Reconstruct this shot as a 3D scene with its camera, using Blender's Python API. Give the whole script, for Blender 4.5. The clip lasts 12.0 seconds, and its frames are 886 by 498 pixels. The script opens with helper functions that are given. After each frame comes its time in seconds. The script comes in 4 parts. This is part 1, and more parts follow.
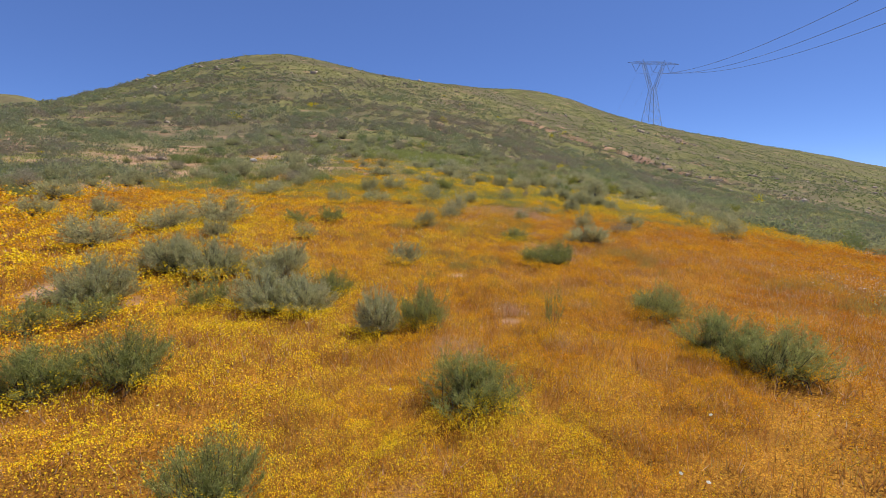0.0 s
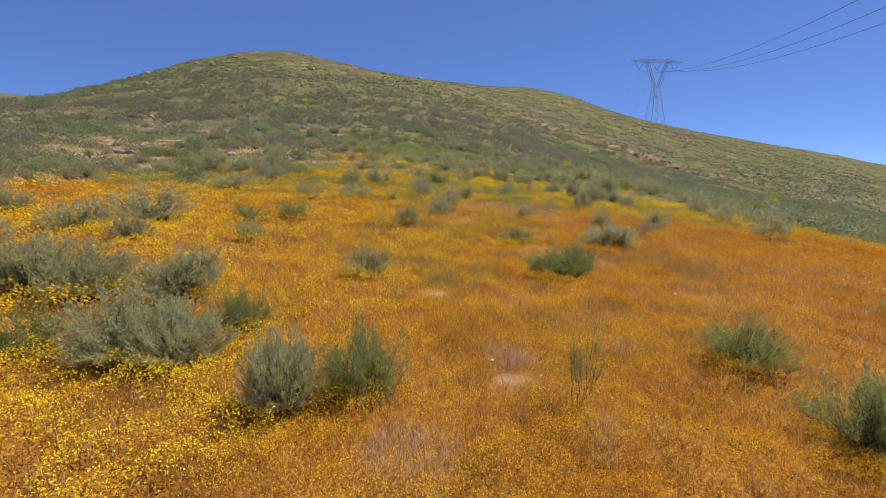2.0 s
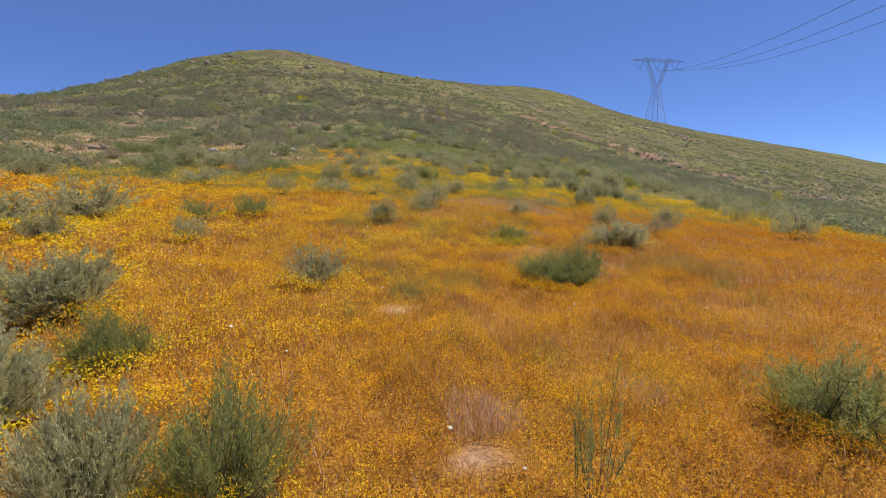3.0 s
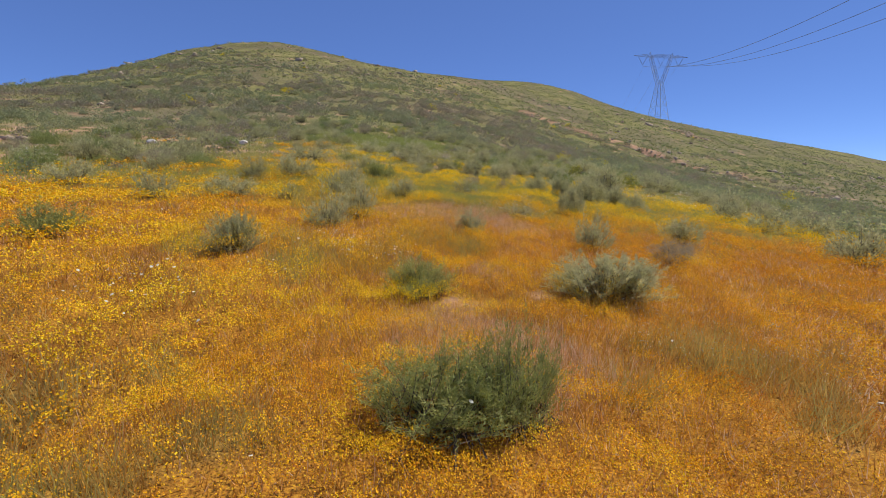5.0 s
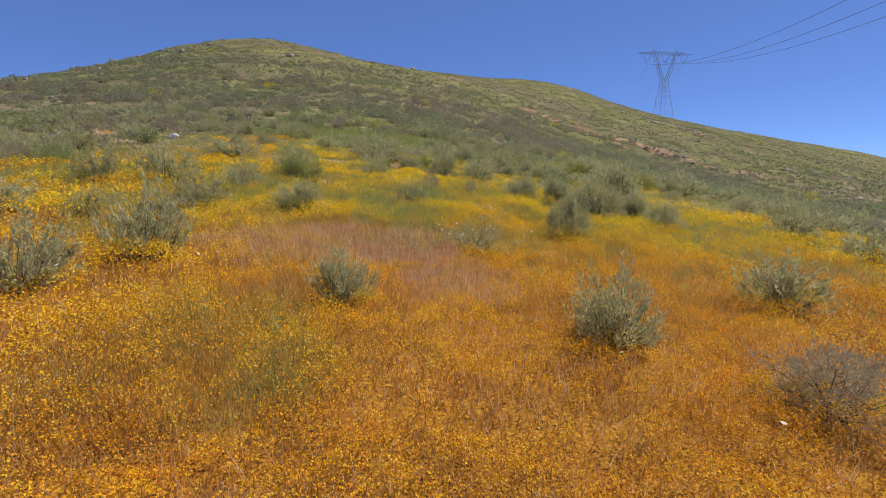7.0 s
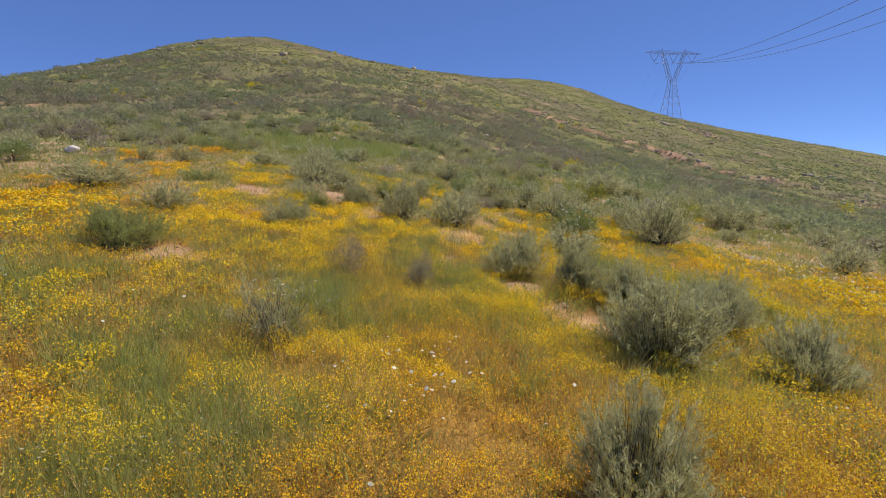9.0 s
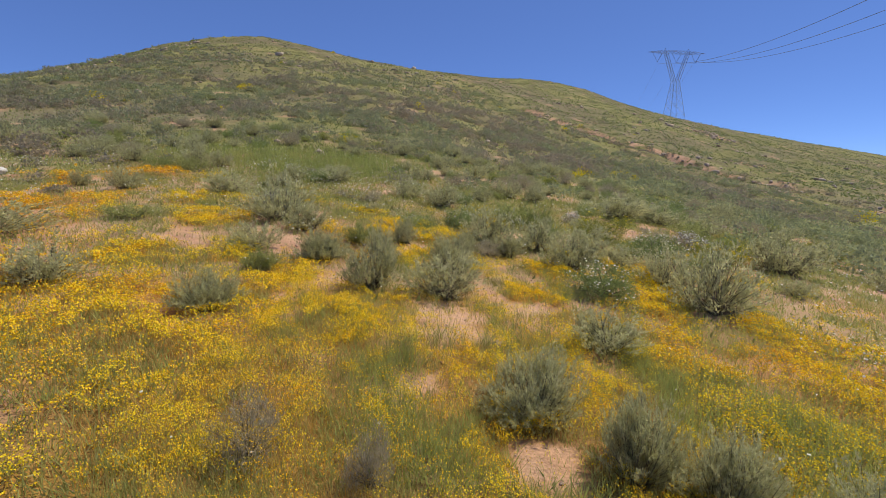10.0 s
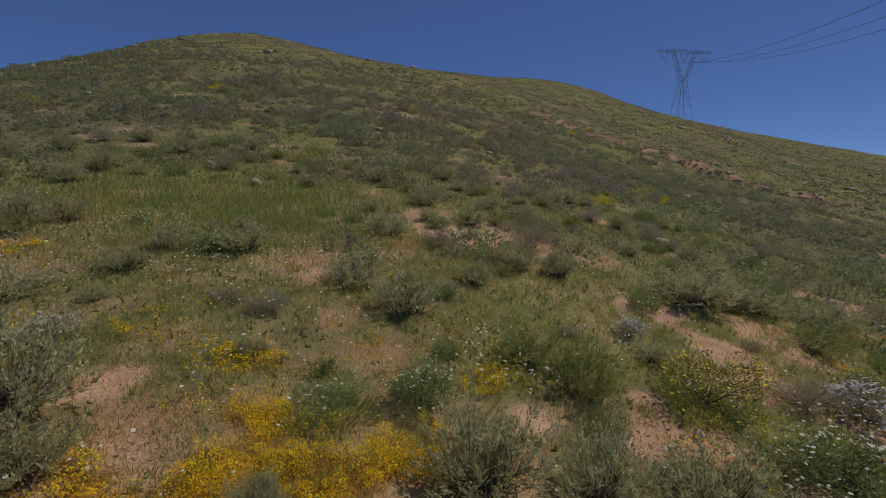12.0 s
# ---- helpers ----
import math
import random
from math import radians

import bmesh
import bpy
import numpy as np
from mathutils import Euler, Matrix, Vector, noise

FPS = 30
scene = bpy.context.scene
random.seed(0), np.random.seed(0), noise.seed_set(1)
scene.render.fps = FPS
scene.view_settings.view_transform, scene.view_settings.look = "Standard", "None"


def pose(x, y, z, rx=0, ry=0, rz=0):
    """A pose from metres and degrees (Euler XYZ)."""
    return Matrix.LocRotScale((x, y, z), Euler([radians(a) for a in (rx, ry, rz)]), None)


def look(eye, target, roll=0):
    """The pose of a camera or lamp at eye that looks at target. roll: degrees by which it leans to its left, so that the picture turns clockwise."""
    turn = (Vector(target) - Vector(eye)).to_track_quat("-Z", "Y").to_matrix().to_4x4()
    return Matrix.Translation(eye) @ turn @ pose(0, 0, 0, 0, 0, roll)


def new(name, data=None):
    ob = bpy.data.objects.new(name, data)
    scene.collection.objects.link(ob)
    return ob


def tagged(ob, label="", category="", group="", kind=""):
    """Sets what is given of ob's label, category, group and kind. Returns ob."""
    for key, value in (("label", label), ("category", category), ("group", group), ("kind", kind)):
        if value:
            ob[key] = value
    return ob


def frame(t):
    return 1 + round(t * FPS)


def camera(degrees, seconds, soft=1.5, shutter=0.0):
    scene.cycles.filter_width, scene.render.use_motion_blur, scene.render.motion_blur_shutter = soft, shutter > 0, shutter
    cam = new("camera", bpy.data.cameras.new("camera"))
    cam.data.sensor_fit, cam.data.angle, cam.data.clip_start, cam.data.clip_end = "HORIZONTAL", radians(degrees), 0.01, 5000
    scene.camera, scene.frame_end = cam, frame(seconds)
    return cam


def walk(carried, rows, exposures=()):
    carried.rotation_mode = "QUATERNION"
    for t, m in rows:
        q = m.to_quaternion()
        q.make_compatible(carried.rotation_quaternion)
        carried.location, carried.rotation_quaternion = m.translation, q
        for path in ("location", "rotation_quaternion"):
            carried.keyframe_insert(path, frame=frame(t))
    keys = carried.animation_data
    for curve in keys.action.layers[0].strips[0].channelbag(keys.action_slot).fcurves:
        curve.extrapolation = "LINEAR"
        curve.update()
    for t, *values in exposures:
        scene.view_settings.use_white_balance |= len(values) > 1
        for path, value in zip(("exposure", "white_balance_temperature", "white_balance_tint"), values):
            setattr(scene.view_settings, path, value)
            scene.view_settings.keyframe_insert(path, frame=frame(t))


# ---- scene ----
cam = camera(82.61, 12.0, soft=0.6)
PATH = [
    (0, look((0.000, -0.000, 2.200), (0.000, 19.862, -0.150), -0.04)),
    (0.5, look((0.134, 0.767, 2.142), (0.091, 20.628, -0.212), -0.02)),
    (1, look((0.243, 1.553, 2.055), (0.183, 21.414, -0.299), -0.02)),
    (1.5, look((0.332, 2.359, 1.993), (0.272, 22.220, -0.359), -0.04)),
    (2, look((0.441, 3.185, 1.937), (0.370, 23.046, -0.413), -0.03)),
    (2.5, look((0.597, 4.046, 1.855), (0.510, 23.908, -0.489), -0.10)),
    (3, look((0.872, 4.969, 1.746), (0.792, 24.833, -0.586), -0.14)),
    (3.5, look((1.231, 5.961, 1.724), (1.147, 25.822, -0.628), -0.08)),
    (4, look((1.643, 7.021, 1.761), (1.547, 26.878, -0.630), 0.01)),
    (4.5, look((2.077, 8.151, 1.827), (1.964, 28.002, -0.604), 0.10)),
    (5, look((2.505, 9.349, 1.892), (2.369, 29.197, -0.566), 0.13)),
    (5.5, look((2.896, 10.615, 1.926), (2.733, 30.463, -0.528), 0.04)),
    (6, look((3.247, 11.942, 1.927), (3.062, 31.791, -0.518), -0.00)),
    (6.5, look((3.578, 13.344, 1.951), (3.364, 33.192, -0.500), -0.02)),
    (7, look((3.919, 14.735, 1.998), (3.661, 34.583, -0.448), -0.03)),
    (7.5, look((4.246, 16.137, 2.098), (3.935, 35.986, -0.337), -0.05)),
    (8, look((4.531, 17.572, 2.284), (4.168, 37.421, -0.143), -0.07)),
    (8.5, look((4.749, 19.061, 2.586), (4.344, 38.909, 0.161), -0.06)),
    (9, look((4.873, 20.626, 3.035), (4.444, 40.472, 0.598), 0.02)),
    (9.5, look((4.961, 22.180, 3.514), (4.519, 42.024, 1.060), 0.05)),
    (10, look((5.062, 23.745, 3.977), (4.590, 43.587, 1.516), 0.08)),
    (10.5, look((5.182, 25.406, 4.457), (4.692, 45.248, 1.988), 0.16)),
    (11, look((5.335, 27.231, 4.894), (4.825, 47.071, 2.420), 0.21)),
    (11.5, look((5.483, 29.154, 5.292), (4.960, 48.992, 2.802), 0.19)),
    (12, look((5.616, 31.316, 5.681), (5.069, 51.152, 3.180), 0.28)),
]
# Exposure: the picture fades towards the end of the shot.
walk(cam, PATH, exposures=[(0, 0.0), (11.67, 0.0), (11.8, -0.3), (11.9, -0.75), (12.0, -1.1)])

# ---- world and sun ----
SUN_ELEVATION, SUN_AZIMUTH = radians(57), radians(68)   # azimuth from +y towards +x
world = bpy.data.worlds.new("sky")
scene.world = world
world.use_nodes = True
wn = world.node_tree
sky = wn.nodes.new("ShaderNodeTexSky")
sky.sky_type, sky.sun_disc = "NISHITA", False
sky.sun_elevation, sky.sun_rotation = SUN_ELEVATION, SUN_AZIMUTH
sky.altitude, sky.air_density, sky.dust_density, sky.ozone_density = 4000, 0.75, 0.0, 6.0
wn.nodes["Background"].inputs["Strength"].default_value = 0.152
tint = wn.nodes.new("ShaderNodeMix")
tint.data_type, tint.blend_type = "RGBA", "MULTIPLY"
tint.inputs[0].default_value, tint.inputs[7].default_value = 1.0, (0.9, 0.94, 1.09, 1)
wn.links.new(sky.outputs[0], tint.inputs[6])
even = wn.nodes.new("ShaderNodeMix")                  # dry, clear air: little paling towards the horizon
even.data_type, even.blend_type = "RGBA", "MIX"
even.inputs[0].default_value, even.inputs[7].default_value = 0.42, (0.72, 1.4, 3.95, 1)
wn.links.new(tint.outputs[2], even.inputs[6])
wn.links.new(even.outputs[2], wn.nodes["Background"].inputs["Color"])
sun = new("sun", bpy.data.lights.new("sun", "SUN"))
sun.data.energy, sun.data.angle, sun.data.color = 4.15, radians(0.53), (1.0, 0.94, 0.78)
sun.matrix_world = look((math.sin(SUN_AZIMUTH) * math.cos(SUN_ELEVATION), math.cos(SUN_AZIMUTH) * math.cos(SUN_ELEVATION), math.sin(SUN_ELEVATION)), (0, 0, 0))
sun.location = (60, 20, 90)


# ---- materials ----
def nodes(name):
    m = bpy.data.materials.new(name)
    m.use_nodes = True
    return m, m.node_tree, m.node_tree.nodes["Principled BSDF"]


def ramp(tree, source, stops):
    n = tree.nodes.new("ShaderNodeValToRGB")
    while len(n.color_ramp.elements) < len(stops):
        n.color_ramp.elements.new(0.5)
    for e, (p, c) in zip(n.color_ramp.elements, stops):
        e.position, e.color = p, (*c, 1)
    tree.links.new(source, n.inputs[0])
    return n.outputs[0]


def noise_out(tree, scale, detail=3.0):
    n = tree.nodes.new("ShaderNodeTexNoise")
    n.inputs["Scale"].default_value, n.inputs["Detail"].default_value = scale, detail
    g = tree.nodes.new("ShaderNodeNewGeometry")
    tree.links.new(g.outputs["Position"], n.inputs["Vector"])
    return n.outputs["Fac"]


def blend(tree, fac, a, b, kind="MIX"):
    n = tree.nodes.new("ShaderNodeMix")
    n.data_type, n.blend_type = "RGBA", kind
    for value, slot in ((fac, 0), (a, 6), (b, 7)):
        if isinstance(value, (int, float)):
            n.inputs[slot].default_value = value
        elif isinstance(value, tuple):
            n.inputs[slot].default_value = (*value, 1)
        else:
            tree.links.new(value, n.inputs[slot])
    return n.outputs[2]


def math_node(tree, op, a, b=0.0):
    n = tree.nodes.new("ShaderNodeMath")
    n.operation = op
    for value, slot in ((a, 0), (b, 1)):
        if isinstance(value, (int, float)):
            n.inputs[slot].default_value = value
        else:
            tree.links.new(value, n.inputs[slot])
    return n.outputs[0]


def attribute(tree, name):
    n = tree.nodes.new("ShaderNodeAttribute")
    n.attribute_name = name
    return n


def leafy(name, stops, spread=0.35, thin=0.25, rough=0.65, tone=False):
    """Leaves, petals and stems: colour by island (and by the plants' tone), a little light through them."""
    m, tree, bsdf = nodes(name)
    island = tree.nodes.new("ShaderNodeNewGeometry").outputs["Random Per Island"]
    if tone:
        t = attribute(tree, "tone").outputs["Fac"]
        shift = math_node(tree, "MULTIPLY", math_node(tree, "SUBTRACT", island, 0.5), spread)
        value = math_node(tree, "ADD", t, shift)
    else:
        rand = tree.nodes.new("ShaderNodeObjectInfo").outputs["Random"]
        value = math_node(tree, "ADD", math_node(tree, "MULTIPLY", island, 1 - spread), math_node(tree, "MULTIPLY", rand, spread))
    colour = ramp(tree, value, stops)
    patchy = ramp(tree, noise_out(tree, 11.0), [(0.32, (0.62, 0.63, 0.62)), (0.52, (0.95, 0.95, 0.95)), (0.7, (1.15, 1.14, 1.1))])
    colour = blend(tree, 1.0, colour, patchy, "MULTIPLY")
    tree.links.new(colour, bsdf.inputs["Base Color"])
    bsdf.inputs["Roughness"].default_value = rough
    bsdf.inputs["Specular IOR Level"].default_value = 0.2
    through_light = tree.nodes.new("ShaderNodeBsdfTranslucent")
    tree.links.new(colour, through_light.inputs["Color"])
    mixer = tree.nodes.new("ShaderNodeMixShader")
    mixer.inputs[0].default_value = thin
    tree.links.new(bsdf.outputs[0], mixer.inputs[1])
    tree.links.new(through_light.outputs[0], mixer.inputs[2])
    tree.links.new(mixer.outputs[0], tree.nodes["Material Output"].inputs["Surface"])
    return m


def stony(name, stops, scale, rough=0.9, bump=0.4):
    m, tree, bsdf = nodes(name)
    colour = ramp(tree, noise_out(tree, scale, 6.0), stops)
    rand = tree.nodes.new("ShaderNodeNewGeometry").outputs["Random Per Island"]
    colour = blend(tree, 1.0, colour, ramp(tree, rand, [(0, (0.75, 0.72, 0.7)), (1, (1.1, 1.08, 1.05))]), "MULTIPLY")
    tree.links.new(colour, bsdf.inputs["Base Color"])
    bsdf.inputs["Roughness"].default_value = rough
    b = tree.nodes.new("ShaderNodeBump")
    b.inputs["Strength"].default_value, b.inputs["Distance"].default_value = bump, 0.05
    tree.links.new(noise_out(tree, scale * 6, 5.0), b.inputs["Height"])
    tree.links.new(b.outputs[0], bsdf.inputs["Normal"])
    return m


M_SAGE = leafy("sage_leaf", [(0, (0.43, 0.42, 0.195)), (0.5, (0.59, 0.565, 0.285)), (1, (0.74, 0.7, 0.4))], 0.3, 0.48)
M_BROOM = leafy("broom_leaf", [(0, (0.28, 0.31, 0.09)), (0.6, (0.42, 0.44, 0.14)), (1, (0.58, 0.57, 0.23))], 0.3, 0.5)
M_GREEN = leafy("fresh_leaf", [(0, (0.22, 0.27, 0.09)), (0.6, (0.33, 0.39, 0.13)), (1, (0.47, 0.51, 0.2))], 0.3, 0.4)
M_DRY = leafy("dry_twig_leaf", [(0, (0.36, 0.3, 0.185)), (0.6, (0.48, 0.415, 0.27)), (1, (0.6, 0.53, 0.37))], 0.3, 0.4)
M_SILVER = leafy("silver_head", [(0, (0.5, 0.47, 0.42)), (1, (0.72, 0.69, 0.63))], 0.1, 0.2)
M_LIME = leafy("mustard_leaf", [(0, (0.16, 0.2, 0.04)), (0.6, (0.32, 0.34, 0.06)), (1, (0.55, 0.5, 0.05))], 0.2)
M_WOOD = leafy("shrub_wood", [(0, (0.07, 0.055, 0.045)), (1, (0.2, 0.165, 0.13))], 0.2, 0.0, 0.9)
M_WHITE = leafy("white_petal", [(0, (0.68, 0.64, 0.5)), (1, (0.86, 0.84, 0.72))], 0.1, 0.2)
M_STRAW = leafy("straw_head", [(0, (0.55, 0.5, 0.32)), (1, (0.75, 0.7, 0.48))], 0.1, 0.4)
M_YELLOW = leafy("yellow_petal", [(0, (0.75, 0.55, 0.02)), (1, (0.95, 0.8, 0.04))], 0.2, 0.3)
M_PETAL = leafy("gold_petal", [(0, (0.6, 0.22, 0.012)), (0.3, (0.9, 0.43, 0.01)), (0.65, (0.98, 0.59, 0.012)), (1, (1.0, 0.75, 0.02))], 0.6, 0.3, 0.6, tone=True)
M_BLADE = leafy("stem_and_blade", [(0, (0.92, 0.68, 0.46)), (0.1, (0.56, 0.26, 0.07)), (0.3, (0.7, 0.4, 0.075)), (0.55, (0.6, 0.47, 0.16)), (0.75, (0.5, 0.49, 0.155)), (1, (0.42, 0.46, 0.13))], 0.35, 0.5, tone=True)
M_HILL = leafy("hill_scrub_leaf", [(0, (0.38, 0.31, 0.22)), (0.25, (0.38, 0.335, 0.22)), (0.5, (0.33, 0.335, 0.18)), (0.7, (0.33, 0.365, 0.185)), (0.85, (0.4, 0.42, 0.2)), (0.95, (0.44, 0.45, 0.2)), (1, (0.75, 0.6, 0.03))], 0.28, 0.5, tone=True)
M_TURF = leafy("hill_turf", [(0.3, (0.42, 0.36, 0.16)), (0.7, (0.36, 0.36, 0.13)), (1, (0.24, 0.295, 0.09))], 0.3, 0.35, tone=True)
M_ROCK = stony("pale_rock", [(0.2, (0.3, 0.22, 0.155)), (0.55, (0.48, 0.375, 0.28)), (0.8, (0.64, 0.54, 0.43))], 2.0)
M_PALE = stony("whitish_rock", [(0.2, (0.55, 0.5, 0.44)), (0.55, (0.7, 0.66, 0.6)), (0.8, (0.8, 0.77, 0.72))], 3.0)
M_CLOD = stony("soil_clod", [(0.2, (0.42, 0.28, 0.19)), (0.6, (0.55, 0.39, 0.27)), (0.85, (0.66, 0.5, 0.38))], 8.0)

M_STEEL, st, sb = nodes("galvanised_steel")
st.links.new(ramp(st, noise_out(st, 0.8), [(0.3, (0.4, 0.45, 0.56)), (0.7, (0.5, 0.55, 0.66))]), sb.inputs["Base Color"])
sb.inputs["Metallic"].default_value, sb.inputs["Roughness"].default_value = 0.4, 0.6
M_CABLE, ct, cb = nodes("weathered_cable")
ct.links.new(ramp(ct, noise_out(ct, 0.5), [(0.3, (0.24, 0.28, 0.38)), (0.7, (0.32, 0.36, 0.46))]), cb.inputs["Base Color"])
cb.inputs["Roughness"].default_value = 0.7
M_GLASSY, gt, gb = nodes("insulator_glaze")
gt.links.new(ramp(gt, noise_out(gt, 1.5), [(0.3, (0.2, 0.22, 0.27)), (0.7, (0.27, 0.29, 0.34))]), gb.inputs["Base Color"])
gb.inputs["Roughness"].default_value = 0.3

# bare granite soil with litter below the flowers and a thin grass sward on the hill
M_SOIL, gtree, gbsdf = nodes("granite_soil")
cover = gtree.nodes.new("ShaderNodeSeparateColor")
gtree.links.new(attribute(gtree, "cover").outputs["Color"], cover.inputs[0])
soil = ramp(gtree, noise_out(gtree, 1.3, 8.0), [(0.3, (0.45, 0.255, 0.155)), (0.5, (0.58, 0.35, 0.22)), (0.7, (0.68, 0.435, 0.285))])
soil = blend(gtree, 1.0, soil, ramp(gtree, noise_out(gtree, 28.0, 4.0), [(0.35, (0.72, 0.7, 0.68)), (0.6, (1.05, 1.03, 1.0))]), "MULTIPLY")
litter = ramp(gtree, noise_out(gtree, 45.0, 8.0), [(0.32, (0.18, 0.08, 0.016)), (0.5, (0.34, 0.165, 0.025)), (0.68, (0.54, 0.3, 0.04))])
litter = blend(gtree, 1.0, litter, ramp(gtree, noise_out(gtree, 1.1, 5.0), [(0.35, (0.8, 0.7, 0.7)), (0.5, (1.1, 1.02, 1.0)), (0.68, (1.4, 1.3, 1.1))]), "MULTIPLY")
sward = ramp(gtree, noise_out(gtree, 0.22, 8.0), [(0.32, (0.16, 0.145, 0.06)), (0.5, (0.225, 0.215, 0.075)), (0.68, (0.31, 0.285, 0.11))])
sward = blend(gtree, ramp(gtree, noise_out(gtree, 0.045, 4.0), [(0.42, (0, 0, 0)), (0.62, (0.8, 0.8, 0.8))]), sward, (0.2, 0.165, 0.1))
sward = blend(gtree, 1.0, sward, ramp(gtree, noise_out(gtree, 3.0, 6.0), [(0.35, (0.65, 0.65, 0.65)), (0.6, (1.1, 1.1, 1.05))]), "MULTIPLY")
ground_colour = blend(gtree, cover.outputs[0], soil, litter)
straw = ramp(gtree, noise_out(gtree, 35.0, 6.0), [(0.35, (0.3, 0.15, 0.07)), (0.65, (0.5, 0.3, 0.15))])
ground_colour = blend(gtree, cover.outputs[2], ground_colour, straw)
ground_colour = blend(gtree, cover.outputs[1], ground_colour, sward)
gtree.links.new(ground_colour, gbsdf.inputs["Base Color"])
gbsdf.inputs["Roughness"].default_value = 0.95
gbsdf.inputs["Specular IOR Level"].default_value = 0.1
gbump = gtree.nodes.new("ShaderNodeBump")
gbump.inputs["Strength"].default_value, gbump.inputs["Distance"].default_value = 0.7, 0.04
gtree.links.new(noise_out(gtree, 16.0, 8.0), gbump.inputs["Height"])
gtree.links.new(gbump.outputs[0], gbsdf.inputs["Normal"])


# ---- lie of the land ----
def lattice(x, y, seed):
    """Smooth value noise on whole steps, -1 to 1."""
    i, j = np.floor(x).astype(np.int64), np.floor(y).astype(np.int64)
    u, v = x - i, y - j
    u, v = u * u * (3 - 2 * u), v * v * (3 - 2 * v)

    def corner(a, b):
        n = (a * 374761393 + b * 668265263 + seed * 1442695041) & 0x7FFFFFFF
        n = ((n ^ (n >> 13)) * 1274126177) & 0x7FFFFFFF
        n = ((n ^ (n >> 15)) * 974634777) & 0x7FFFFFFF
        return (n ^ (n >> 12)) % 65536 / 32767.5 - 1
    low = corner(i, j) * (1 - u) + corner(i + 1, j) * u
    high = corner(i, j + 1) * (1 - u) + corner(i + 1, j + 1) * u
    return low * (1 - v) + high * v


def fbm(x, y, size, seed, octaves=3):
    x, y = np.asarray(x, float) / size, np.asarray(y, float) / size
    return sum(lattice(x * 2**k + 17.3 * k, y * 2**k - 9.1 * k, seed + k) * 0.55**k for k in range(octaves))


def step(a, b, x):
    t = np.clip((x - a) / (b - a), 0, 1)      # b may lie below a
    return t * t * (3 - 2 * t)


# swells of the land by range (rows, outwards) and bearing (from left to right)
LAND = [
    [-2.54, -2.26, -1.90, -1.43, -1.00, -0.74, -0.56, -0.37, -0.19, -0.02],
    [1.14, 0.94, 0.73, 0.60, 0.53, 0.13, -0.29, -1.03, -1.94, -2.86],
    [4.61, 4.31, 3.74, 3.17, 3.42, 2.56, 0.45, -1.69, -3.72, -5.67],
    [7.19, 8.19, 8.55, 8.96, 9.35, 6.63, 1.73, -2.20, -5.34, -8.35],
    [7.60, 12.41, 16.01, 19.54, 18.91, 12.73, 4.56, -1.35, -5.91, -10.80],
    [4.55, 14.10, 24.35, 35.77, 30.89, 21.90, 11.89, 3.88, -4.45, -13.13],
    [-0.70, 14.70, 34.90, 56.92, 44.26, 36.15, 24.45, 10.23, -2.79, -15.21],
    [-4.26, 15.66, 38.01, 56.57, 54.80, 53.41, 36.02, 15.27, -0.93, -16.21],
    [-4.46, 14.14, 31.45, 43.53, 48.99, 52.45, 43.33, 24.86, 3.57, -15.42],
    [-2.66, 10.20, 20.16, 27.59, 35.81, 43.72, 45.17, 32.53, 10.40, -12.75],
]
MOUNDS = [(-330, 385, 61, 75), (46, 236, 2.4, 22), (-52, 182, 1.0, 16)]


def spline(t, n):
    t = np.clip(t, 0, n - 1 - 1e-9)
    i = np.floor(t).astype(int)
    w = t - i
    weights = ((1 - w) ** 3 / 6, (3 * w**3 - 6 * w**2 + 4) / 6, (-3 * w**3 + 3 * w**2 + 3 * w + 1) / 6, w**3 / 6)
    return [(np.clip(i - 1 + k, 0, n - 1), weights[k]) for k in range(4)]


def lie(x, y):
    """Smooth height of the land: a hill with its spurs, then a plain to the horizon."""
    x, y = np.asarray(x, float), np.asarray(y, float)
    far = np.hypot(x, y + 20)
    across = spline((np.degrees(np.arctan2(x, y + 20)) + 54) / 12, 10)
    along = spline((np.sqrt(far) - 4) / (16 / 9), 10)
    land = np.array(LAND)
    z = sum(land[i, j] * a * b for i, a in along for j, b in across)
    fade = step(430, 1100, far)
    z = z * (1 - fade) - 12 * fade
    for mx, my, mz, mr in MOUNDS:
        z = z + mz * np.exp(-((x - mx) ** 2 + (y - my) ** 2) / (mr * mr))
    return z


GULLY = [(24, 149), (28, 142), (32, 136), (36, 131), (41, 124.5), (45.5, 120), (49, 116.5), (53, 111.5), (58, 104), (66, 92), (80, 76)]


def gully(x, y):
    """Signed distance from the foot of the washed-out bank: above zero on its uphill side."""
    best, sign = np.full(np.shape(x), 1e9), np.ones(np.shape(x))
    for (ax, ay), (bx, by) in zip(GULLY, GULLY[1:]):
        dx, dy = bx - ax, by - ay
        t = np.clip(((x - ax) * dx + (y - ay) * dy) / (dx * dx + dy * dy), 0, 1)
        d = np.hypot(x - ax - t * dx, y - ay - t * dy)
        side = np.where(dx * (y - ay) - dy * (x - ax) > 0, 1.0, -1.0)
        sign, best = np.where(d < best, side, sign), np.minimum(best, d)
    return best * sign


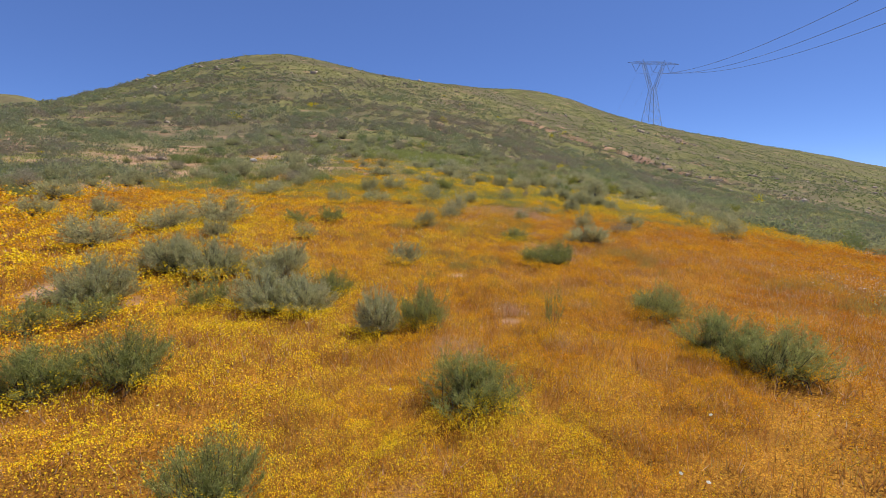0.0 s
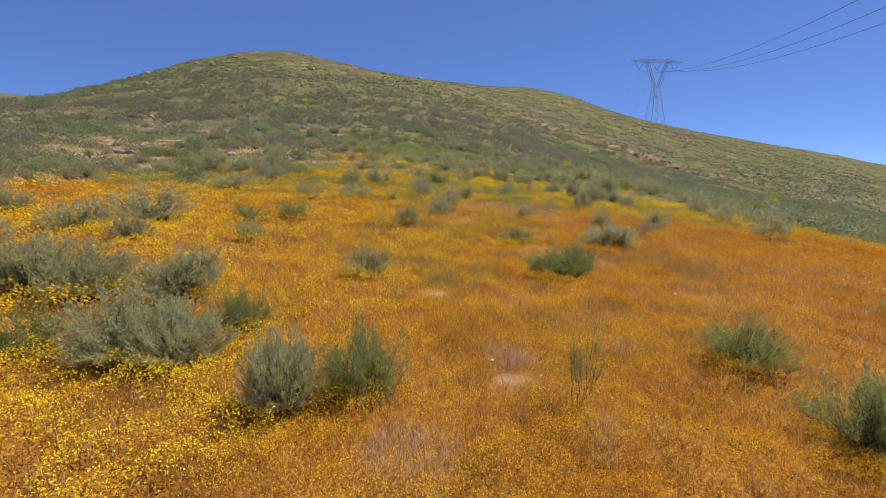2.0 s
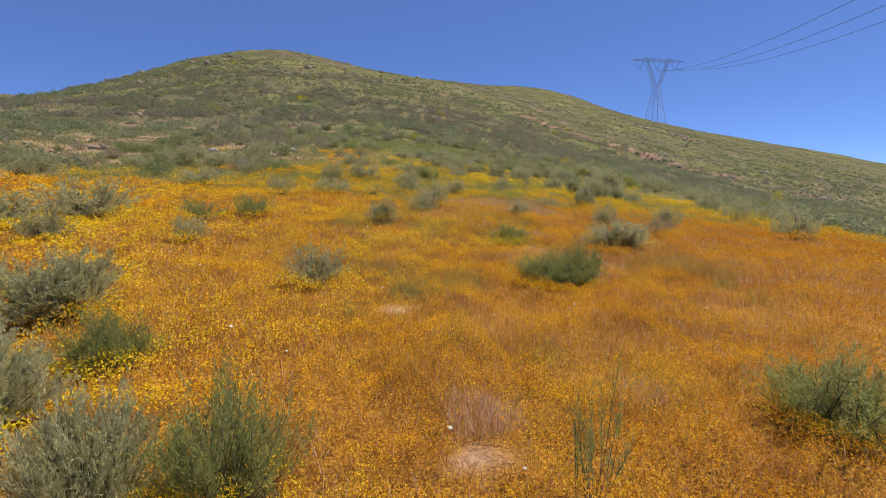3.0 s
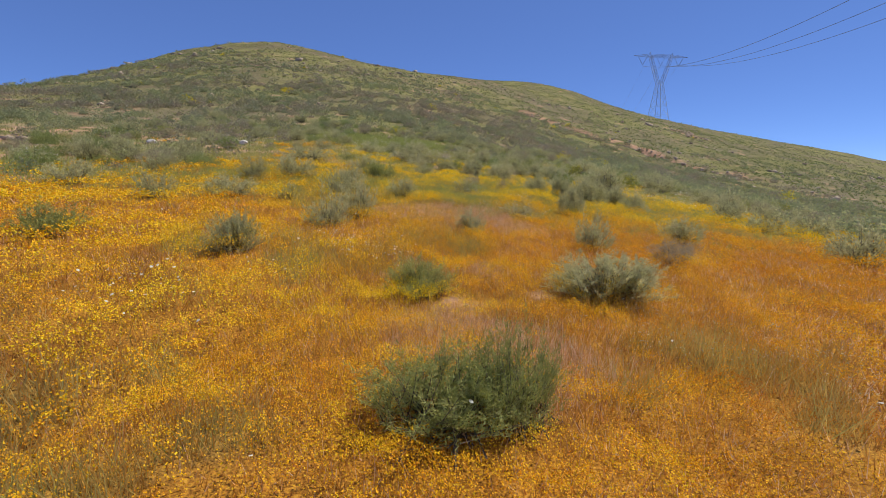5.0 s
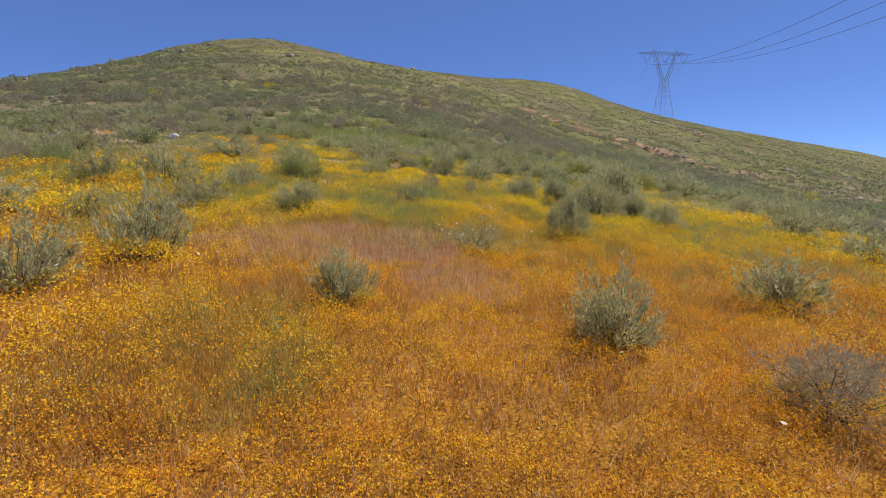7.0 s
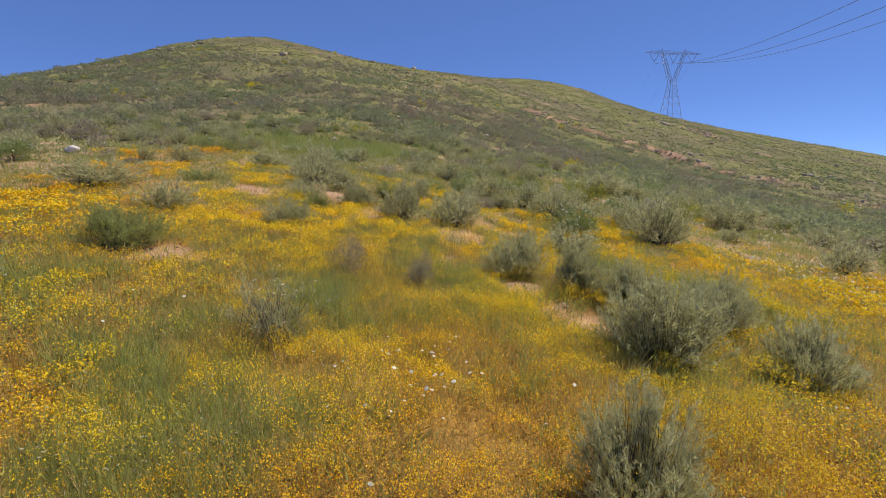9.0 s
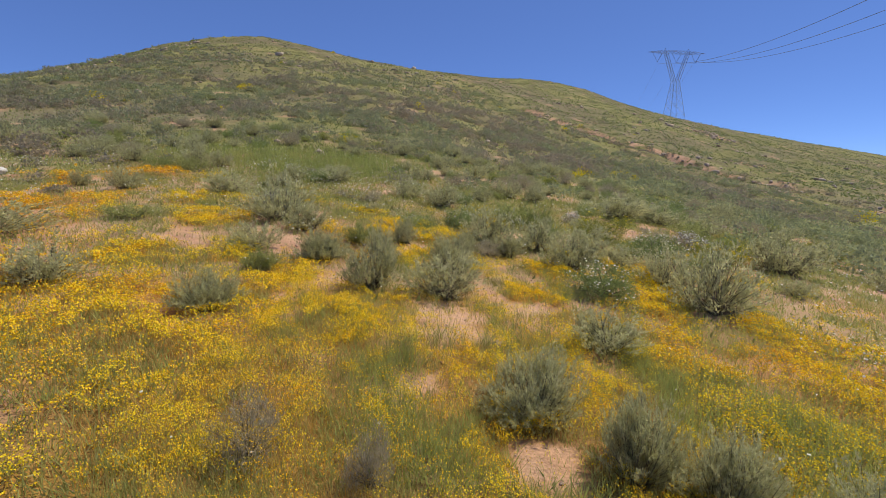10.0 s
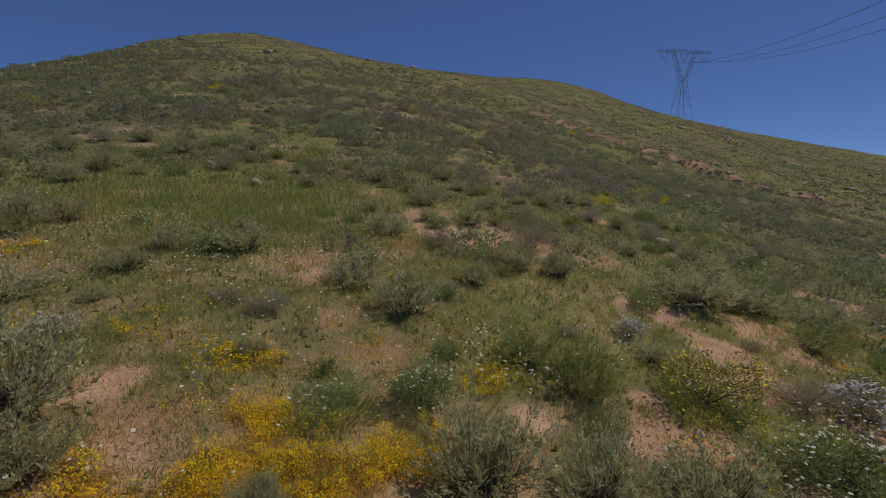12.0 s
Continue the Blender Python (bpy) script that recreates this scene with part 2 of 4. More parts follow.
def bank(x, y):
    """How deep the wash has cut in, 0 to 1, and the signed distance from its foot."""
    d = gully(x, y) + 0.9 * fbm(x, y, 5.0, 65, 3)
    cut = np.exp(-(np.minimum(d, 0) / 5.5) ** 2) * np.exp(-(np.maximum(d, 0) / 2.4) ** 2)
    return cut * (0.6 + 0.4 * np.clip(fbm(x, y, 8.0, 67, 2), -1, 1)) * (0.15 + 0.85 * step(101, 113, y)), d


def height(x, y):
    x, y = np.asarray(x, float), np.asarray(y, float)
    far = np.hypot(x - 4, y - 18)
    rough = 0.05 * fbm(x, y, 1.9, 3) + 0.022 * fbm(x, y, 0.45, 5, 2)
    hill = step(45, 90, far) * (0.35 * fbm(x, y, 9, 11, 4) + 0.5 * fbm(x, y, 30, 21, 2))
    return lie(x, y) + rough + hill - 3.2 * bank(x, y)[0]


# ---- what grows where ----
# patches: x, y, radius
BARE = [(-7.0, 9.0, 0.9), (-5.0, 8.9, 0.8), (-0.2, 3.6, 0.35), (0.1, 7.0, 0.2), (1.1, 7.9, 0.15), (0.3, 10.8, 0.22), (3.2, 13.7, 0.22), (3.6, 15.4, 0.3), (2.6, 15.1, 0.35),
        (5.4, 22.3, 0.28), (0.5, 27.6, 0.9), (5.9, 28.0, 0.6), (6.5, 26.8, 0.7), (4.7, 31.0, 0.8), (1.4, 30.2, 0.45), (2.9, 31.3, 0.7), (5.3, 30.3, 0.5), (4.7, 29.2, 0.3), (8.3, 31.4, 0.45)]
BARE_UP = [(1.6, 34.0, 0.9), (4.2, 34.9, 0.5), (7.9, 37.7, 0.6), (7.0, 35.7, 0.4), (10.2, 36.2, 0.8), (10.9, 39.7, 0.9), (1.9, 34.8, 0.6), (1.4, 33.4, 0.5), (1.2, 37.2, 0.5), (2.8, 42.0, 0.5), (10.2, 42.5, 0.9), (10.8, 41.0, 0.8), (6.7, 37.7, 0.5),
           (8.0, 45.8, 0.5), (9.0, 37.4, 0.5), (8.5, 35.2, 0.4), (6.0, 34.3, 0.4), (11.7, 36.9, 0.6), (5.0, 35.5, 0.35), (3.3, 35.2, 0.4), (-0.4, 34.0, 1.0), (1.6, 34.6, 0.7), (2.9, 32.4, 0.6), (8.4, 38.7, 0.6), (-13.6, 42.6, 2.6), (5.6, 32.4, 0.6), (7.4, 32.4, 0.5), (6.4, 32.0, 0.6)]
GOLD_UP = [(3.1, 33.6, 0.4), (4.1, 33.8, 0.45), (6.4, 34.2, 0.5), (7.0, 34.9, 0.42), (7.3, 34.3, 0.35), (8.8, 34.8, 0.65), (0.6, 34.6, 0.6), (1.0, 34.8, 0.35), (3.3, 35.9, 0.42), (3.5, 36.7, 0.35), (4.3, 36.0, 0.5), (4.9, 36.8, 0.55), (2.7, 35.3, 0.32), (2.1, 35.6, 0.32), (2.7, 38.3, 0.42), (0.8, 38.4, 0.42),
           (11.7, 37.7, 0.35), (13.9, 40.9, 0.6), (5.9, 38.2, 0.35), (-0.6, 36.0, 0.5), (-2.2, 37.7, 0.55), (4.5, 34.5, 0.38), (1.7, 33.3, 0.4), (-0.5, 31.9, 1.1), (0.8, 32.6, 0.8), (1.9, 32.7, 0.65), (6.9, 34.5, 0.9), (9.0, 34.1, 0.75), (9.0, 33.0, 0.7), (6.4, 32.9, 0.55), (10.7, 32.2, 1.0), (-1.2, 36.1, 0.9), (4.3, 34.0, 0.45)]
SCREE = [(57, 106.5, 3.0), (51, 97, 2.2), (64.5, 92.5, 3.2), (66.5, 87.5, 2.6), (82.5, 181, 6.0), (65, 129, 3.0), (-3.3, 74, 1.6), (34, 116, 1.5)]
YELLOW = [(-8.8, 11.2, 2.4), (-3.7, 4.9, 1.3), (-3.0, 6.4, 1.4), (-1.5, 4.0, 1.2), (-1.8, 7.0, 0.9), (0.1, 14.5, 1.2), (2.1, 15.0, 0.8), (-2.8, 29.5, 3.0), (0.9, 30.6, 2.5), (10.6, 28.5, 3.0),
          (-0.3, 31.0, 2.5), (1.6, 31.2, 1.0), (8.7, 31.9, 1.4), (14.3, 40.8, 1.6), (7.0, 24.5, 2.5), (2.8, 30.2, 1.2), (1.8, 29.3, 1.1), (0.5, 4.2, 0.8)]
ORANGE = [(2.5, 4.5, 2.5), (3.0, 10.0, 4.0), (9.0, 16.0, 6.0), (13.0, 35.5, 1.5), (-7.1, 39.7, 1.4), (16.5, 44.0, 1.2), (5.0, 17.0, 3.0), (-6.0, 41.5, 2.0), (8.0, 21.0, 3.0)]
ISLANDS = [(-7.1, 39.7, 1.6), (-6.2, 41.2, 1.8), (-4.8, 36.0, 1.8), (-10.0, 26.5, 1.5), (-13.5, 25.0, 1.6), (-9.0, 30.0, 1.2), (-14.0, 40.5, 1.2), (16.5, 44.0, 1.0), (-3.0, 59.5, 1.2), (1.0, 41.0, 0.8), (6.0, 39.6, 0.6), (-3.4, 41.0, 1.1), (13.5, 39.4, 0.9), (9.0, 42.0, 0.5), (-21.5, 89.0, 2.0)]
WISPS = [(0.1, 17.1, 0.9), (1.65, 18.0, 0.9), (2.2, 18.6, 1.0), (0.4, 16.3, 0.6), (0.2, 12.3, 1.0), (1.0, 12.3, 0.5), (5.4, 14.2, 0.9), (0.6, 25.7, 1.0), (2.5, 23.6, 0.6), (3.4, 25.9, 0.9), (1.8, 9.9, 0.5), (0.5, 12.6, 0.5), (4.4, 29.5, 0.6), (7.8, 29.0, 0.8)]
PINK = [(2.3, 22.1, 0.7), (3.1, 21.8, 0.8), (3.4, 21.2, 0.8), (1.2, 8.5, 0.25), (2.4, 8.9, 0.25), (1.7, 7.1, 0.3), (2.3, 14.0, 0.6), (3.0, 16.4, 0.4), (2.9, 21.4, 1.2), (0.2, 6.8, 0.3), (3.6, 19.8, 0.7), (1.6, 21.0, 1.0), (3.2, 13.6, 0.6)]
GRASSY = [(-2.6, 3.4, 0.7), (4.7, 13.7, 0.8), (5.2, 12.8, 0.7), (-1.1, 16.6, 1.0), (0.6, 16.5, 1.2), (2.2, 17.5, 0.9), (1.9, 17.3, 0.8), (2.9, 23.1, 1.2), (8.6, 10.4, 1.4), (2.4, 25.4, 1.2), (0.4, 12.2, 0.5), (5.0, 27.5, 1.2),
          (8.6, 28.5, 1.0), (-0.5, 21.2, 0.8), (3.4, 26.5, 0.8), (-12.0, 26.0, 3.0), (-4.0, 27.0, 1.4), (2.2, 20.4, 0.5), (7.5, 30.8, 0.7), (7.8, 29.8, 0.9), (8.9, 30.0, 0.8), (4.0, 29.2, 0.5), (4.4, 30.4, 0.5), (5.7, 30.3, 0.4), (3.0, 29.7, 0.4)]


def blobs(x, y, patches, ragged=0.45):
    """How far inside a set of ragged patches, 0 to 1."""
    wobble = ragged * fbm(x, y, 0.9, 71, 3)
    best = np.zeros_like(x)
    for px, py, pr in patches:
        best = np.maximum(best, 1 - np.hypot(x - px, y - py) / pr + wobble)
    return step(0.05, 0.4, best)


def upper_edge(x):
    return np.interp(x, [-30, -17, -12, -8, -5.5, -4, 0, 6, 10, 15, 17, 20, 30], [15, 21, 25, 27, 33, 39, 37, 38, 38, 33.5, 24, 17, 9])


def growth_exact(x, y):
    """Flower cover, their tone (0 orange, 1 yellow), bare soil and grass at each place."""
    x, y = np.asarray(x, float), np.asarray(y, float)
    field = step(-1.5, 2.5, upper_edge(x) - y + 2.5 * fbm(x, y, 3.0, 31))
    field = np.maximum(field, blobs(x, y, ISLANDS, 0.6))
    field = field * (1 - step(36, 52, np.hypot(x - 3, y - 14) + 9 * fbm(x, y, 9.0, 33)))
    crumbs = step(0.1, 0.5, fbm(x, y, 0.7, 43, 3)) * step(26, 31, y) * (1 - step(42, 47, y))
    bare = np.maximum(blobs(x, y, BARE, 0.45), blobs(x, y, BARE_UP, 0.8)) * (1 - 0.75 * step(-0.15, 0.3, fbm(x, y, 0.6, 45, 3)))
    bare = np.maximum(bare, 0.6 * crumbs)
    patchy = step(26, 34, y)
    gaps = step(-0.1, 0.45, fbm(x, y, 1.6, 41, 3) + 0.12) * patchy
    thin = step(0.15, 0.75, fbm(x, y, 1.3, 47, 3)) * 0.35
    gold = blobs(x, y, YELLOW, 0.6)
    flower = field * (1 - bare * 0.9 * (1 - 0.7 * gold)) * (1 - 0.6 * gaps * (1 - 0.8 * gold)) * (1 - thin)
    flower = flower * (1 - patchy * (1 - step(-0.25, 0.15, fbm(x, y, 0.6, 49, 3) + 0.35 * gold)))
    flower = flower * (1 - 0.45 * step(20, 23, y) * (1 - step(27, 31, y)) * step(-0.5, 0.4, fbm(x, y, 1.1, 59, 3)))
    flower = flower * (1 - 0.55 * step(-0.5, 3, x) * (1 - step(11, 16, y)) * step(-0.3, 0.5, fbm(x, y, 0.9, 67, 3)))
    pink, grass = blobs(x, y, PINK, 0.6), blobs(x, y, GRASSY + WISPS, 0.9) * (0.35 + 0.65 * step(-0.2, 0.3, fbm(x, y, 0.5, 57, 2)))
    flower = flower * (1 - 0.6 * pink) * (1 - 0.3 * grass)
    tone = 0.55 + 0.17 * fbm(x, y, 2.2, 51) + 0.15 * fbm(x, y, 0.6, 53, 2) + 0.22 * step(20, 26, y) * (0.2 + 0.8 * step(-1, 4, x + 0.6 * (y - 27))) - 0.42 * step(0, 7, x) * (1 - step(18, 24, y)) + 0.09 * step(8, 14, y) * (1 - step(0, 6, x)) + 0.2 * step(0.5, -1.5, x) * (1 - step(7, 11, y))
    tone = tone + 0.12 * step(27, 32, y) * step(-2, 1, x)
    tone = tone + (0.95 - tone) * 0.65 * gold
    tone = tone - 0.14 * step(-1, -4, x) * step(16, 22, y)
    orange = blobs(x, y, ORANGE, 0.6)
    tone = tone + (0.4 - tone) * 0.6 * orange * (1 - gold)
    # thinner, clumped growth higher up
    up = step(31.0, 32.6, y) * step(-4.5, -2.5, x) * (1 - step(12.5, 14.0, x))
    clumps = blobs(x, y, GOLD_UP, 0.9)
    flower = flower * (1 - up) + up * np.clip(0.85 * clumps + 0.2 * step(-0.1, 0.5, fbm(x, y, 0.8, 87, 3)) * (1 - step(36, 42, y)), 0, 1)
    field = field * (1 - 0.85 * up * (1 - clumps))
    tone = tone * (1 - up) + up * (0.92 + 0.16 * fbm(x, y, 1.1, 89))
    bare = bare * (1 - up) + up * np.maximum(blobs(x, y, BARE_UP, 0.6) * (1 - 0.9 * clumps), 0.6 * step(-0.05, 0.45, fbm(x, y, 1.2, 93, 3)) * (1 - clumps) * (1 - 0.6 * step(36, 40, y)))
    return flower, tone, bare, grass, pink, field


CELL, X_LOW, Y_LOW = 0.06, -30.0, -2.0
gx_, gy_ = np.meshgrid(X_LOW + CELL * np.arange(1080), Y_LOW + CELL * np.arange(1080))
GROWTH = [a.astype(np.float32).ravel() for a in growth_exact(gx_.ravel(), gy_.ravel())]


def growth(x, y):
    """The same from a fine map of the field, which is quicker for many plants."""
    i = np.clip(((np.asarray(x) - X_LOW) / CELL + 0.5).astype(int), 0, 1079)
    j = np.clip(((np.asarray(y) - Y_LOW) / CELL + 0.5).astype(int), 0, 1079)
    k = j * 1080 + i
    return [a[k].astype(float) for a in GROWTH]


# ---- mesh helpers ----
def mesh_of(name, verts, faces, material, tone=None, smooth=False):
    """A mesh from arrays; all faces have the same number of corners."""
    me = bpy.data.meshes.new(name)
    verts, faces = np.asarray(verts, np.float32), np.asarray(faces, np.int32)
    n, k = faces.shape
    me.vertices.add(len(verts))
    me.vertices.foreach_set("co", verts.ravel())
    me.loops.add(n * k)
    me.loops.foreach_set("vertex_index", faces.ravel())
    me.polygons.add(n)
    me.polygons.foreach_set("loop_start", np.arange(0, n * k, k, dtype=np.int32))
    if smooth:
        me.polygons.foreach_set("use_smooth", np.ones(n, bool))
    me.update(calc_edges=True)
    if tone is not None:
        a = me.attributes.new("tone", "FLOAT", "POINT")
        a.data.foreach_set("value", np.asarray(tone, np.float32))
    me.materials.append(material)
    return me


def unit(v):
    return v / np.maximum(np.linalg.norm(v, axis=-1, keepdims=True), 1e-9)


def blades(rng, base, way, length, width):
    """Slender triangles from base along way."""
    side = unit(np.cross(way, rng.normal(size=base.shape))) * (width / 2)[:, None]
    v = np.stack([base - side, base + side, base + way * length[:, None]], 1)
    return v.reshape(-1, 3), np.arange(len(base) * 3).reshape(-1, 3)


def diamonds(rng, base, way, length, width):
    """Leaf-shaped quads, bent a little along the middle."""
    side = unit(np.cross(way, rng.normal(size=base.shape)))
    lift = np.cross(side, way) * (length * 0.12)[:, None]
    mid = base + way * (length * 0.5)[:, None] + lift
    v = np.stack([base, mid + side * (width / 2)[:, None], base + way * length[:, None], mid - side * (width / 2)[:, None]], 1)
    return v.reshape(-1, 3), np.arange(len(base) * 4).reshape(-1, 4)


def twigs(starts, ends, thick):
    """Tapered three-sided twigs, as quads."""
    way = unit(ends - starts)
    a = unit(np.cross(way, np.array([0.31, 0.87, 0.22])))
    b = np.cross(way, a)
    ring = [math.cos(q) * a + math.sin(q) * b for q in (0, 2.094, 4.189)]
    v = np.stack([starts + r * thick[:, None] for r in ring] + [ends + r * thick[:, None] * 0.35 for r in ring], 1)
    f = np.array([[0, 1, 4, 3], [1, 2, 5, 4], [2, 0, 3, 5]])
    faces = (np.arange(len(starts))[:, None, None] * 6 + f[None]).reshape(-1, 4)
    return v.reshape(-1, 3), faces


def heads(rng, top, radius, sides, cup):
    """Small flower heads: shallow cones turned up and a little aside."""
    n = len(top)
    up = unit(np.stack([rng.normal(0, 0.35, n), rng.normal(-0.12, 0.35, n), np.ones(n)], 1))
    a = unit(np.cross(up, rng.normal(size=(n, 3))))
    b = np.cross(up, a)
    rim = [top + (math.cos(q) * a + math.sin(q) * b) * radius[:, None] for q in np.arange(sides) * 2 * math.pi / sides]
    v = np.stack(rim + [top + up * (radius * cup)[:, None]], 1)
    f = np.array([[i, (i + 1) % sides, sides] for i in range(sides)])
    faces = (np.arange(n)[:, None, None] * (sides + 1) + f[None]).reshape(-1, 3)
    return v.reshape(-1, 3), faces


def flecks(rng, top, radius):
    """Tiny flower heads: single petals' width, turned up and aside."""
    n = len(top)
    up = unit(np.stack([rng.normal(0.2, 0.85, n), rng.normal(0, 0.85, n), np.ones(n)], 1))
    a = unit(np.cross(up, rng.normal(size=(n, 3))))
    b = np.cross(up, a)
    v = np.stack([top + (math.cos(q) * a + math.sin(q) * b) * radius[:, None] for q in (0, 2.1, 4.2)], 1)
    return v.reshape(-1, 3), np.arange(n * 3).reshape(-1, 3)


# ---- ground: one sheet to the horizon ----
def axis(low, high, fine, hill_low, hill_high, hill_step, limit_low, limit_high):
    """Grid lines: fine near the path, middling over the hill, then ever wider to the horizon."""
    mid = list(np.arange(low, high + fine / 2, fine))
    up, down, s = [mid[-1]], [mid[0]], fine
    while up[-1] < limit_high:
        s = min(s * 1.08, hill_step if up[-1] < hill_high else 160)
        up.append(up[-1] + s)
    s = fine
    while down[-1] > limit_low:
        s = min(s * 1.08, hill_step if down[-1] > hill_low else 160)
        down.append(down[-1] - s)
    return np.array(down[:0:-1] + mid + up[1:])


def ground():
    xs, ys = axis(-6, 13, 0.22, -70, 105, 0.8, -3600, 3600), axis(0, 44, 0.22, -2, 215, 0.75, -3000, 4200)
    gx, gy = np.meshgrid(xs, ys)
    gx, gy = gx.ravel(), gy.ravel()
    flower, tone, bare, grass, pink, field = growth_exact(gx, gy)
    verts = np.stack([gx, gy, height(gx, gy)], 1)
    w, h = len(xs), len(ys)
    i = (np.arange(h - 1)[:, None] * w + np.arange(w - 1)[None]).ravel()
    faces = np.stack([i, i + 1, i + w + 1, i + w], 1)
    me = mesh_of("ground", verts, faces, M_SOIL, smooth=True)
    hill = (1 - field) * (1 - bare) * step(-0.75, 0.0, fbm(gx, gy, 2.5, 61, 4) - 0.1 + 0.62 * step(46, 54, gy) + 0.25 * step(60, 100, gy))
    cut, off = bank(gx, gy)
    raw = step(100, 112, gy) * step(-1.0, 0.3, off) * (1 - step(3.0, 4.6, off)) * step(-0.45, 0.15, fbm(gx, gy, 3.0, 63)) + 0.8 * blobs(gx, gy, SCREE, 0.8)
    hill = hill * (1 - np.clip(0.95 * raw, 0, 1))
    litter_cover = np.clip(field * (1 - bare) * (1 - 0.65 * step(21, 26, gy)) + flower, 0, 1)
    c = me.color_attributes.new("cover", "FLOAT_COLOR", "POINT")
    c.data.foreach_set("color", np.stack([litter_cover, hill * 0.96 + (0.4 * grass + 0.4 * field * (1 - bare) * step(20, 25, gy) * (1 - step(29, 33, gy))) * (1 - hill), pink, np.ones_like(gx)], 1).astype(np.float32).ravel())
    tagged(new("ground", me), "pinkish granite soil with litter and thin grass", "ground", kind="structure")


ground()


# ---- transmission tower and its lines ----
def part(name, me, parent, label=""):
    ob = new(name, me)
    ob.parent = parent
    return tagged(ob, label) if label else ob


def bar_mesh(name, pairs, thick, material):
    """Angle-iron members between pairs of points."""
    bm = bmesh.new()
    for p, q in pairs:
        p, q = Vector(p), Vector(q)
        m = Matrix.Translation((p + q) / 2) @ (q - p).to_track_quat("Z", "Y").to_matrix().to_4x4() @ Matrix.Diagonal((thick, thick, (q - p).length + thick * 0.5, 1))
        bmesh.ops.create_cube(bm, size=1, matrix=m)
    me = bpy.data.meshes.new(name)
    bm.to_mesh(me)
    bm.free()
    me.materials.append(material)
    return me


TOWER_X, TOWER_Y, ARM_Z = 141.6, 351.0, 85.6


def lerp(p, q, t):
    return tuple(a + (b - a) * t for a, b in zip(p, q))


def transmission_tower():
    foot = float(lie(TOWER_X, TOWER_Y)) - 0.5
    tower = tagged(new("transmission_tower"), "grey galvanised steel lattice power line tower behind the ridge", "tower")
    tower.matrix_basis = pose(TOWER_X, TOWER_Y, foot, 0, 0, 8)
    arm, waist, low, ground_z = ARM_Z - foot, 68.9 - foot, 50 - foot, 0.0
    half_waist, half_low = 1.75, 4.3
    half_foot = half_waist + (half_low - half_waist) * waist / (waist - low)
    corners = [(-1, -1), (1, -1), (1, 1), (-1, 1)]
    for sx, sy in corners:
        part("leg", bar_mesh("leg", [((sx * half_foot, sy * half_foot, ground_z), (sx * half_waist, sy * half_waist, waist))], 0.2, M_STEEL), tower)
    levels = [0.0, 0.3, 0.52, 0.68, 0.8, 0.9, 1.0]
    for k in range(4):
        (ax, ay), (bx, by) = corners[k], corners[(k + 1) % 4]
        a0, a1 = (ax * half_foot, ay * half_foot, 0), (ax * half_waist, ay * half_waist, waist)
        b0, b1 = (bx * half_foot, by * half_foot, 0), (bx * half_waist, by * half_waist, waist)
        pairs = []
        for u, v in zip(levels, levels[1:]):
            pairs += [(lerp(a0, a1, u), lerp(b0, b1, v)), (lerp(b0, b1, u), lerp(a0, a1, v)), (lerp(a0, a1, v), lerp(b0, b1, v))]
        part("bracing", bar_mesh("bracing", pairs, 0.08, M_STEEL), tower)
    for s in (-1, 1):
        pairs = []
        tops = [(s * 6.2, -0.9, arm), (s * 7.9, -0.9, arm), (s * 7.9, 0.9, arm), (s * 6.2, 0.9, arm)]
        feet = [(s * 0.6, -half_waist, waist), (s * half_waist, -half_waist, waist), (s * half_waist, half_waist, waist), (s * 0.6, half_waist, waist)]
        part("upright", bar_mesh("upright", list(zip(feet, tops)), 0.17, M_STEEL), tower)
        for k in range(7):
            u, v = k / 7, (k + 1) / 7
            for i in range(4):
                j = (i + 1) % 4
                pairs.append((lerp(feet[i], tops[i], u), lerp(feet[j], tops[j], v)))
        part("bracing", bar_mesh("bracing", pairs, 0.09, M_STEEL), tower)
        part("earth_wire_peak", bar_mesh("earth_wire_peak", [((s * 6.4, 0, arm), (s * 7.6, 0, arm + 3.0)), ((s * 8.8, 0, arm), (s * 7.6, 0, arm + 3.0))], 0.16, M_STEEL), tower)
    pairs, n = [], 22
    for y in (-1.1, 1.1):
        pairs += [((-18.6, 0, arm + 0.4), (-9, y, arm)), ((-9, y, arm), (9, y, arm)), ((9, y, arm), (18.6, 0, arm + 0.4)), ((-18.6, 0, arm + 0.5), (-9, y, arm + 1.5)), ((-9, y, arm + 1.5), (9, y, arm + 1.5)), ((9, y, arm + 1.5), (18.6, 0, arm + 0.5))]
        for k in range(n):
            x0, x1 = -13 + 26 * k / n, -13 + 26 * (k + 1) / n
            pairs.append(((x0, y * 0.8, arm + (0 if k % 2 else 1.3)), (x1, y * 0.8, arm + (1.3 if k % 2 else 0))))
    crossarm = part("crossarm", bar_mesh("crossarm", pairs, 0.12, M_STEEL), tower)
    for x in (-12.5, 0, 12.5):
        for dx in (-3.0, 3.0):
            p, q = (x + dx, 0, arm), (x, 0, arm - 5.2)
            part("insulator", insulator_mesh(p, q), crossarm, "dark string of glazed insulator discs")
    return tower


def insulator_mesh(p, q):
    bm = bmesh.new()
    p, q = Vector(p), Vector(q)
    turn = (q - p).to_track_quat("Z", "Y").to_matrix().to_4x4()
    for k in range(14):
        c = p.lerp(q, (k + 0.5) / 14)
        bmesh.ops.create_cone(bm, cap_ends=True, segments=7, radius1=0.17, radius2=0.08, depth=0.3, matrix=Matrix.Translation(c) @ turn)
    me = bpy.data.meshes.new("insulator")
    bm.to_mesh(me)
    bm.free()
    me.materials.append(M_GLASSY)
    return me


